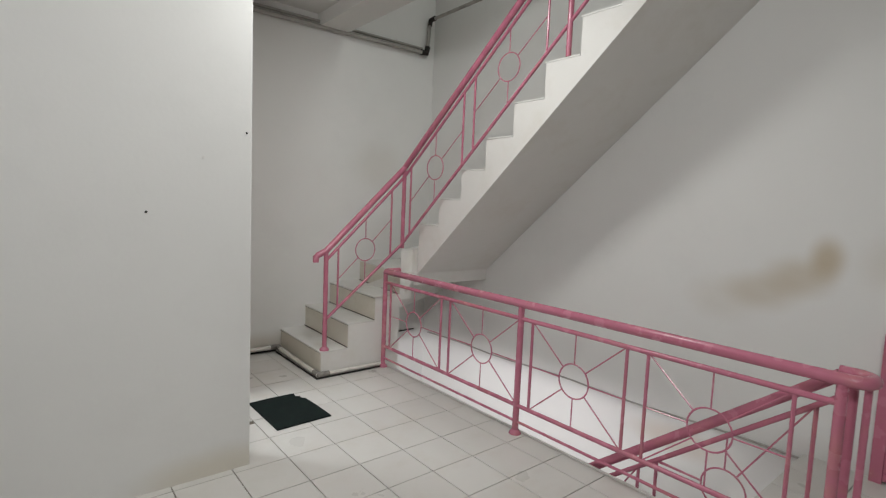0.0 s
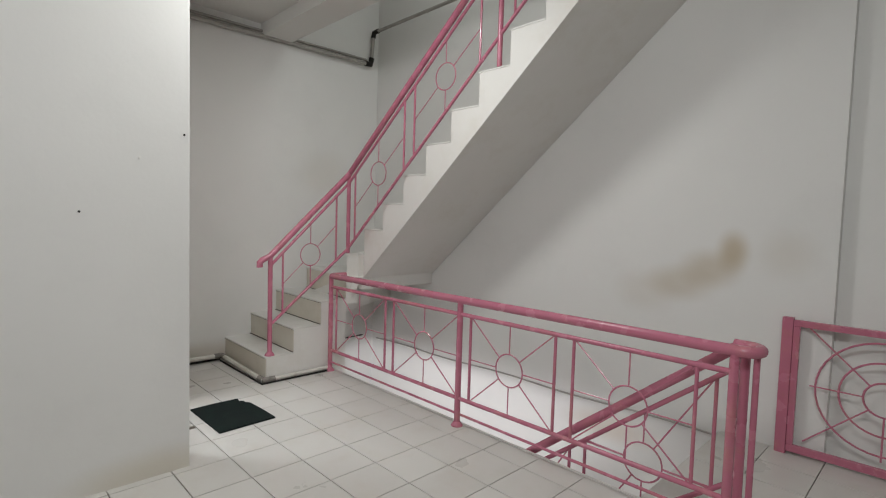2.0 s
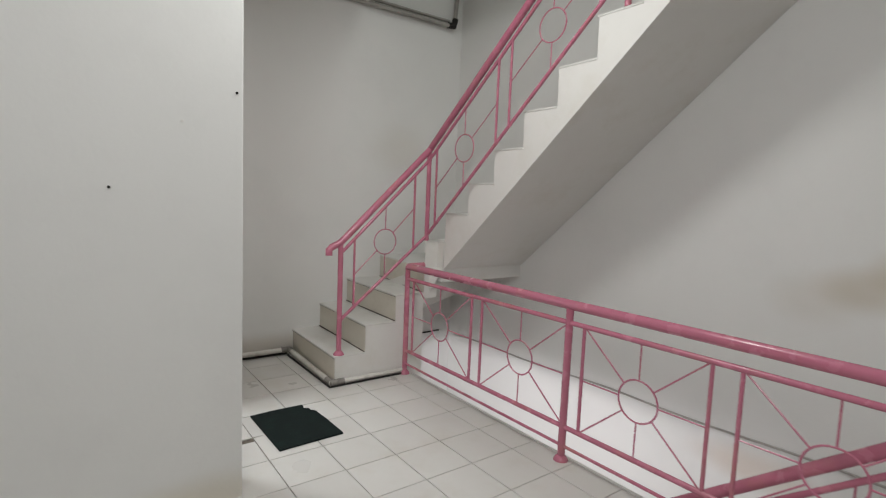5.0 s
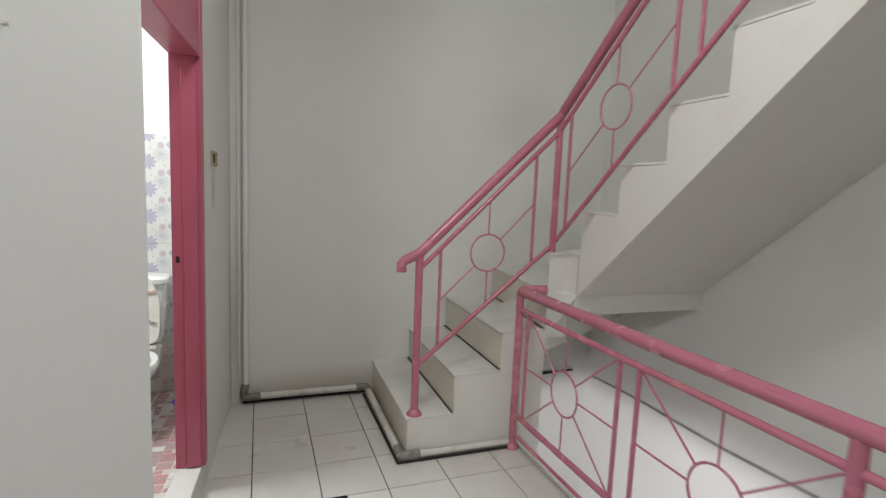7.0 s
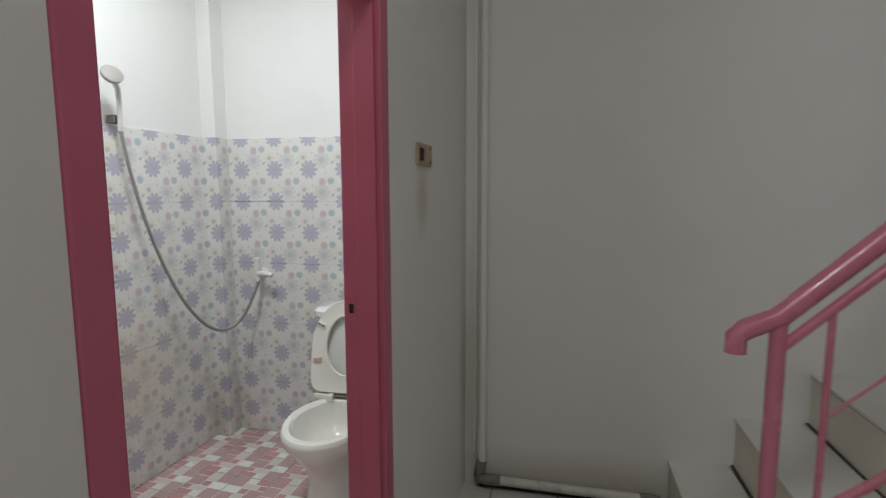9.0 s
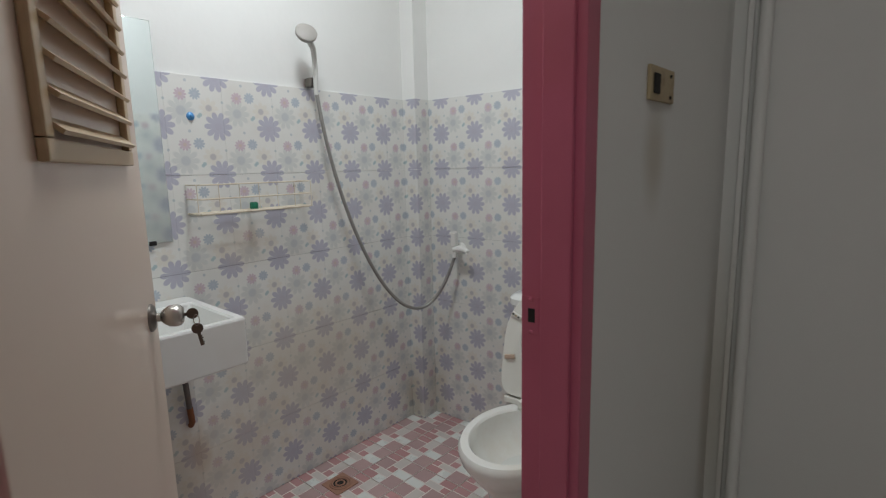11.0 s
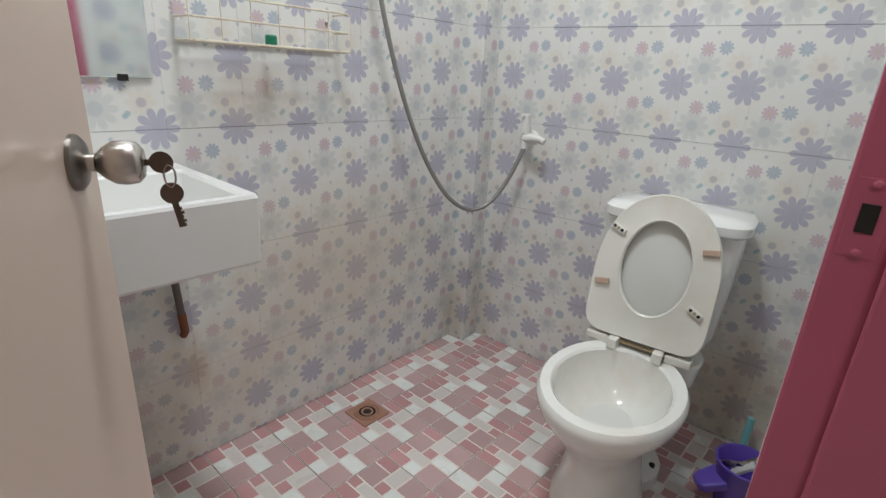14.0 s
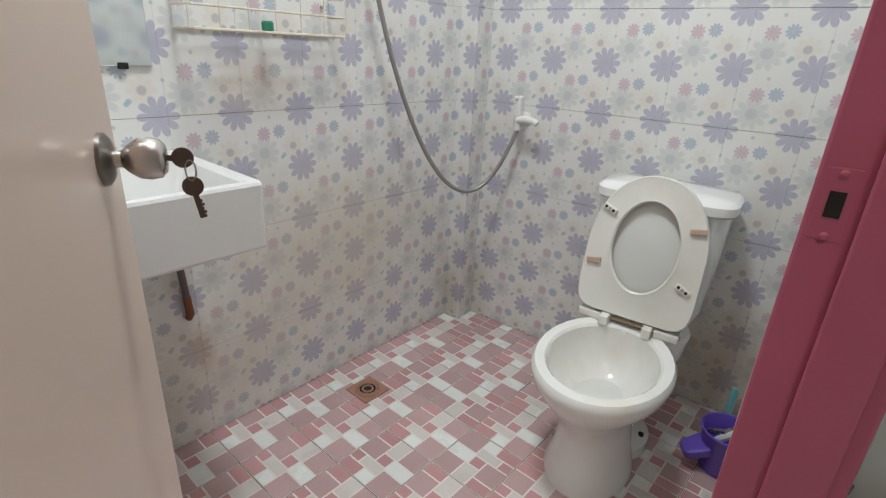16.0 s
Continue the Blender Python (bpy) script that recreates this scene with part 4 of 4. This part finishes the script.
loft([rr(0.004, SW_ - 0.004, -D + 0.005, -0.002, 0.0), rr(0.001, SW_ - 0.001, -D + 0.001, -0.001, 0.006), rr(0, SW_, -D, 0, 0.136), rr(0.003, SW_ - 0.003, -D + 0.003, -0.002, 0.142),
      rr(0.022, SW_ - 0.022, -D + 0.022, -0.09, 0.142), rr(0.028, SW_ - 0.028, -D + 0.028, -0.096, 0.136), rr(0.05, SW_ - 0.05, -D + 0.05, -0.11, 0.05, 0.03), rr(0.15, SW_ - 0.15, -D + 0.12, -0.16, 0.035, 0.03)], bm=own)
part("basin", own, M_CERAMIC, sink)
part("waste", add(bmesh.new(), lathe([(0.02, 0), (0.02, 0.003), (0.012, 0.004)], 16), Matrix.Translation((SW_ / 2, -0.21, 0.035))), M_STEEL, sink)
wp = thing("waste_pipe", on_left(4.245, 0.455), "dark waste pipe with a rusty end under the basin", "pipe")
part("pipe", tube([(-0.03, -0.05, 0.324), (-0.02, -0.045, 0.20), (-0.005, -0.022, 0.075)], 0.0095, 10), M_DARKPIPE, wp, "", True)
part("fitting", tube([(-0.005, -0.022, 0.078), (0.0, -0.018, 0.02), (0.0, -0.004, 0.005)], 0.0105, 10), M_RUST, wp, "rusted brass fitting", True)

# mirror
mir = thing("mirror", on_left(3.86, 1.12), "frameless wall mirror hung above the washbasin", "mirror")
part("glass", box(0.0, -0.008, 0.0, 0.392, -0.001, 0.70, 0.002), M_MIRROR, mir)
part("clip", box(0.32, -0.012, -0.006, 0.34, -0.001, 0.008, 0.001), M_BLACK, mir)

# wire rack
rack = thing("wire_rack", on_left(4.312, 1.207), "rusty ivory wire shelf with a green bottle cap", "rack")
RW, RD, RH = 0.44, 0.085, 0.098
for z in (0.0, 0.05, RH):
    part("wire", tube([(0, -0.003, z), (0, -RD + 0.01, z), (0.01, -RD, z), (RW - 0.01, -RD, z), (RW, -RD + 0.01, z), (RW, -0.003, z)], 0.0026 if z else 0.0036, 6), M_RACK, rack)
part("wire", tube([(0, -0.004, 0.0), (RW, -0.004, 0.0)], 0.0026, 6), M_RACK, rack)
for i in range(7):
    x = RW * i / 6
    part("wire", tube([(x, -0.004, 0.0), (x, -RD, 0.0), (x, -RD, RH)], 0.0014, 6), M_RACK, rack)
for i in range(1, 4):
    part("wire", tube([(0, -RD * i / 4, 0.0), (RW, -RD * i / 4, 0.0)], 0.0018, 6), M_RACK, rack)
part("screw", add(bmesh.new(), lathe([(0.006, 0), (0.006, 0.004), (0.003, 0.006)], 10), Matrix.Translation((RW - 0.02, -0.001, RH - 0.02)) @ pose(0, 0, 0, 90)), M_STEEL, rack)
cap = thing("bottle_cap", on_left(4.312 + 0.215, 1.211) @ pose(0, -0.05, 0), "small dark green plastic bottle cap", "cap")
part("cap", lathe([(0.015, 0), (0.015, 0.020), (0.012, 0.024), (0.010, 0.024), (0.010, 0.010)], 16), M_GREEN, cap)
hook = thing("suction_hook", on_left(4.352, 1.535), "blue suction cup on the tiles", "hook")
part("cup", add(bmesh.new(), lathe([(0.014, 0), (0.012, 0.004), (0.005, 0.008), (0.004, 0.014)], 16), pose(0, 0, 0, 90)), M_BLUE, hook)

# shower
sh = thing("hand_shower", on_left(4.825, 1.69), "hand shower in a wall bracket with a grey hose", "shower")
part("bracket", box(-0.015, -0.045, -0.018, 0.015, -0.001, 0.018, 0.005), M_ROSE, sh, "chromed bracket")
part("handle", tube([(0, -0.055, -0.05), (0, -0.060, 0.05), (-0.008, -0.066, 0.12), (-0.038, -0.080, 0.150)], lambda t: 0.009 + 0.003 * t, 12), M_LID, sh, "white handle", True)
part("head", add(bmesh.new(), lathe([(0.012, -0.022), (0.030, -0.012), (0.040, 0.0), (0.041, 0.012), (0.036, 0.016)], 24), Matrix.Translation((-0.058, -0.094, 0.162)) @ pose(0, 0, 0, 55, -30, 0)), M_GREYPIPE, sh, "round grey shower head", True)
TAP = Vector((0.262, BB - 0.008, 0.955))
A = Vector((lx(4.825) + 0.065, 4.825, 1.642))
B = TAP + Vector((0, -0.06, -0.036))
hose = []
ctrl = (A, A + Vector((0.03, 0.06, -0.62)), B + Vector((-0.16, -0.12, -0.62)), B)
for i in range(41):
    t = i / 40
    hose.append(ctrl[0] * (1 - t) ** 3 + ctrl[1] * 3 * t * (1 - t) ** 2 + ctrl[2] * 3 * t * t * (1 - t) + ctrl[3] * t ** 3)
inv = sh.matrix_world.inverted()
part("hose", tube([inv @ p for p in hose], 0.0078, 10), M_HOSE, sh, "ribbed grey hose", True)
tap = thing("wall_tap", pose(*TAP) @ Matrix.Scale(1.2, 4), "white plastic tap on the tiled wall", "tap")
part("body", tube([(0, 0, 0), (0, -0.05, 0)], 0.012, 12), M_WPLASTIC, tap, "", True)
part("rosette", add(bmesh.new(), lathe([(0.022, 0), (0.020, 0.006), (0.013, 0.009)], 16), pose(0, 0, 0, 90)), M_WPLASTIC, tap)
part("spout", tube([(0.0, -0.05, 0.0), (0.03, -0.056, 0.004), (0.06, -0.06, 0.002), (0.072, -0.06, -0.004)], lambda t: 0.013 - 0.003 * t, 12), M_WPLASTIC, tap, "", True)
part("outlet", tube([(0, -0.05, 0.0), (0, -0.05, -0.032)], 0.010, 12), M_WPLASTIC, tap, "", True)
part("lever", box(-0.010, -0.062, 0.012, 0.010, -0.038, 0.07, 0.005), M_WPLASTIC, tap)
part("lever", box(-0.012, -0.068, 0.062, 0.004, -0.034, 0.072, 0.004), M_WPLASTIC, tap)

# floor drain
dr = thing("floor_drain", pose(0.143, 4.727, BF, 0, 0, -3.3), "open terracotta floor drain without its grate", "drain")
own = bmesh.new()
loft([rr(-0.055, 0.055, -0.055, 0.055, 0.001, 0.004), rr(-0.055, 0.055, -0.055, 0.055, 0.004, 0.004), [(0.044 * math.cos(radians(18 * i + 9)), 0.044 * math.sin(radians(18 * i + 9)), 0.004) for i in range(20)]], bm=own)
part("plate", own, M_TERRA, dr)
for k, (ra, z) in enumerate(((0.042, 0.0046), (0.033, 0.0050), (0.018, 0.0048))):
    part("ring", tube([(ra * math.cos(a), ra * math.sin(a), z) for a in [2 * math.pi * i / 24 for i in range(24)]], 0.004, 6, closed=True), M_TERRA, dr)
part("hole", add(bmesh.new(), lathe([(0.031, 0.0042), (0.031, 0.0050)], 20)), M_BLACK, dr)

# cleaning pail beside the toilet
pail = thing("scoop_pail", pose(1.205, 5.175, BF, 0, 0, 215), "small purple plastic scoop with clutter in it", "pail")
own = loft([oval(0, 0, 0.052, 0.052, 0.0), oval(0, 0, 0.058, 0.058, 0.004), oval(0, 0, 0.075, 0.075, 0.135), oval(0, 0, 0.079, 0.079, 0.140), oval(0, 0, 0.076, 0.076, 0.142), oval(0, 0, 0.071, 0.071, 0.135), oval(0, 0, 0.054, 0.054, 0.010)])
part("pot", own, M_PURPLE, pail, "", True)
grip = prism([(0.0, -0.04), (0.06, -0.030), (0.075, -0.017), (0.075, 0.017), (0.06, 0.030), (0.0, 0.04)], -0.014, 0.014, 0.007)
part("handle", add(bmesh.new(), grip, Matrix.Translation((0.055, 0, 0.085)) @ pose(0, 0, 0, 0, 24, 0)), M_PURPLE, pail)
part("rim", tube([(0.0765 * math.cos(a), 0.0765 * math.sin(a), 0.140) for a in [2 * math.pi * i / 32 for i in range(32)]], 0.0035, 6, closed=True), M_PURPLE, pail)
br = thing("toilet_clip", pose(1.195, 5.165, BF + 0.05), "grey plastic fitting lying in the purple scoop", "fitting")
part("body", tube([(-0.04, -0.02, 0.0), (-0.01, -0.01, 0.06), (0.03, 0.0, 0.10)], 0.011, 8), M_LID, br, "", True)
part("arm", tube([(-0.05, 0.02, 0.05), (0.0, 0.0, 0.085), (0.045, 0.03, 0.115)], 0.009, 8), M_STEEL, br, "", True)
tb = thing("teal_brush", pose(1.178, 5.385, BF), "teal plastic brush leaning in the corner", "brush")
part("handle", tube([(0, 0, 0.0), (0.0, 0.03, 0.14)], 0.011, 8), M_TEAL, tb, "", True)
part("bristles", lathe([(0.02, 0), (0.024, 0.03), (0.012, 0.05)], 12), M_TEAL, tb)


# ---- tiles ----
def slab_mesh(name, w, h, t, bev, mat, x0=0.0, z0=0.0):
    """A thin tile standing on its edge: x from x0 to w, z from z0 to h, its face at y = -t."""
    own = bmesh.new()
    b0 = [own.verts.new(p) for p in ((x0, 0, z0), (w, 0, z0), (w, 0, h), (x0, 0, h))]
    b1 = [own.verts.new(p) for p in ((x0, -t + bev, z0), (w, -t + bev, z0), (w, -t + bev, h), (x0, -t + bev, h))]
    b2 = [own.verts.new(p) for p in ((x0 + bev, -t, z0 + bev), (w - bev, -t, z0 + bev), (w - bev, -t, h - bev), (x0 + bev, -t, h - bev))]
    for a, b in ((b0, b1), (b1, b2)):
        for k in range(4):
            own.faces.new((a[k], a[(k + 1) % 4], b[(k + 1) % 4], b[k]))
    own.faces.new(b2)
    return finish(name, own, mat)


cache = {}


def wall_tiles(owner, place, length, phase):
    """Courses of tiles up a wall, with upright joints at phase and every width from it; place(s, z): pose at a length along it."""
    first = math.floor(-phase / TW)
    for r in range(5):
        z0 = 0.008 + r * COURSE
        cut = max(0.0, BF + 0.002 - z0)
        for k in range(first, first + int(length / TW) + 3):
            s0 = phase + k * TW
            a, b = max(0.0, -s0), min(TW, length - s0)
            if b - a < 0.006:
                continue
            key = (round(a, 4), round(b, 4), round(cut, 4))
            if key not in cache:
                cache[key] = slab_mesh("tile", b - 0.0002, COURSE - 0.0012, 0.009, 0.0004, M_FLOWER, a, cut)
            ob = new("tile", cache[key])
            ob.matrix_world = place(s0, z0)
            keep = ob.matrix_world.copy()
            ob.parent = owner
            ob.matrix_parent_inverse = owner.matrix_world.inverted()
            ob.matrix_world = keep


owner_l = bpy.data.objects["wall_bathroom_left"]
ul = Vector((0.057, 1.0)).normalized()
wall_tiles(owner_l, lambda s, z: pose(lx(3.29) + ul.x * s, 3.29 + ul.y * s, z, 0, 0, LA), (5.368 - 3.29) / ul.y, 0.005)
wall_tiles(bpy.data.objects["wall_bathroom_back"], lambda s, z: pose(0.068 + s, BB, z), wx(BB) - 0.14 - 0.068, 0.104)
wall_tiles(bpy.data.objects["column"], lambda s, z: pose(lx(5.36) + 0.009 + s, 5.368, z), 0.0775 - lx(5.36) - 0.009, 0.09)
wall_tiles(bpy.data.objects["column"], lambda s, z: pose(0.068, 5.3685 + s, z, 0, 0, 90), 0.09, 0.0)
wall_tiles(bpy.data.objects["wall_door"], lambda s, z: pose(wx(BB - s) - 0.105, BB - s, z, 0, 0, -94.46), BB - 4.42, 0.06)

# mosaic floor of the bathroom
CELL = 0.196
LAY = [(0, 0, 0.37, 0.21, "p"), (0.37, 0, 0.26, 0.37, "G"), (0.63, 0, 0.37, 0.37, "P"), (0, 0.21, 0.37, 0.37, "P"), (0.37, 0.37, 0.22, 0.21, "p"), (0.59, 0.37, 0.41, 0.24, "W"),
       (0, 0.58, 0.21, 0.19, "p"), (0.21, 0.58, 0.40, 0.19, "G"), (0, 0.77, 0.37, 0.23, "p"), (0.37, 0.77, 0.25, 0.23, "W"), (0.61, 0.61, 0.39, 0.39, "P")]


def mosaic_mesh(turn):
    own = bmesh.new()
    mats = list(CHIPS)
    lo = [own.verts.new(p) for p in ((0.0012, 0.0012, -0.006), (CELL - 0.0012, 0.0012, -0.006), (CELL - 0.0012, CELL - 0.0012, -0.006), (0.0012, CELL - 0.0012, -0.006))]
    hi = [own.verts.new((v.co.x, v.co.y, -0.0008)) for v in lo]
    for k in range(4):
        own.faces.new((lo[k], lo[(k + 1) % 4], hi[(k + 1) % 4], hi[k])).material_index = 4
    own.faces.new(hi).material_index = 4
    u, gpx = CELL, 0.0027
    for x, y, w, h, c in LAY:
        y = 1 - y - h
        p = [(x * u + gpx, y * u + gpx), ((x + w) * u - gpx, y * u + gpx), ((x + w) * u - gpx, (y + h) * u - gpx), (x * u + gpx, (y + h) * u - gpx)]
        for _ in range(turn):
            p = [(CELL - b, a) for a, b in p]
        own.faces.new([own.verts.new((a, b, 0.0)) for a, b in p]).material_index = mats.index(c)
    return finish("tile", own, [CHIPS[c] for c in mats] + [M_PALEGROUT], recalc=False)


mosaics = [mosaic_mesh(0), mosaic_mesh(2)]
rnd = random.Random(4)
for i in range(-3, 7):
    for j in range(-7, 7):
        x, y = 0.323 + i * CELL + j * CELL * 0.057, 4.432 + j * CELL - i * CELL * 0.057
        cx, cy = x + CELL / 2, y + CELL / 2
        if cx < lx(cy) - 0.09 or cx > wx(cy) - 0.125 or cy > BB + 0.09 or cy < 3.36:
            continue
        ob = new("tile", mosaics[rnd.choice((0, 0, 0, 0, 1))])
        ob.matrix_world = pose(x, y, BF, 0, 0, -3.26)
        ob.parent = bath_floor

# hall floor tiles
TS = 0.3025
hall_tile = {}


def hall_piece(x0, y0, x1, y1):
    w, h = x1 - x0, y1 - y0
    key = (round(w, 3), round(h, 3))
    if key not in hall_tile:
        hall_tile[key] = slab_mesh("tile", w - 0.0052, h - 0.0052, 0.008, 0.001, M_TILE)
    ob = new("tile", hall_tile[key])
    ob.matrix_world = pose(x0, y1, -0.0075 + rnd.uniform(-0.0004, 0.0004), -90, 0, 0) 
    ob.parent = floor


for i in range(-6, 11):
    for j in range(-11, 11):
        x0, y0 = 1.542 + i * TS, 2.290 + j * TS
        x1, y1 = x0 + TS, y0 + TS
        if y0 < -0.95 and x0 < 1.5:
            continue
        x1 = min(x1, VOID - 0.006 if y1 > VOID_Y0 + 0.1 else 4.64)
        y1 = min(y1, BACK)
        if y0 > BLOCK - 0.02:
            x0 = max(x0, 1.30)
            if y0 > 4.2:
                x1 = min(x1, 2.30) if y0 > 4.34 else x1
        elif x0 < 1.25:
            if x1 > 1.34 and y1 > BLOCK + 0.03:
                hall_piece(1.335, BLOCK, x1, y1)
            y1 = min(y1, BLOCK)
        if x1 > VOID and y0 < VOID_Y0:
            y1 = min(y1, VOID_Y0)
        if x1 - x0 < 0.03 or y1 - y0 < 0.03:
            continue
        hall_piece(x0, y0, x1, y1)
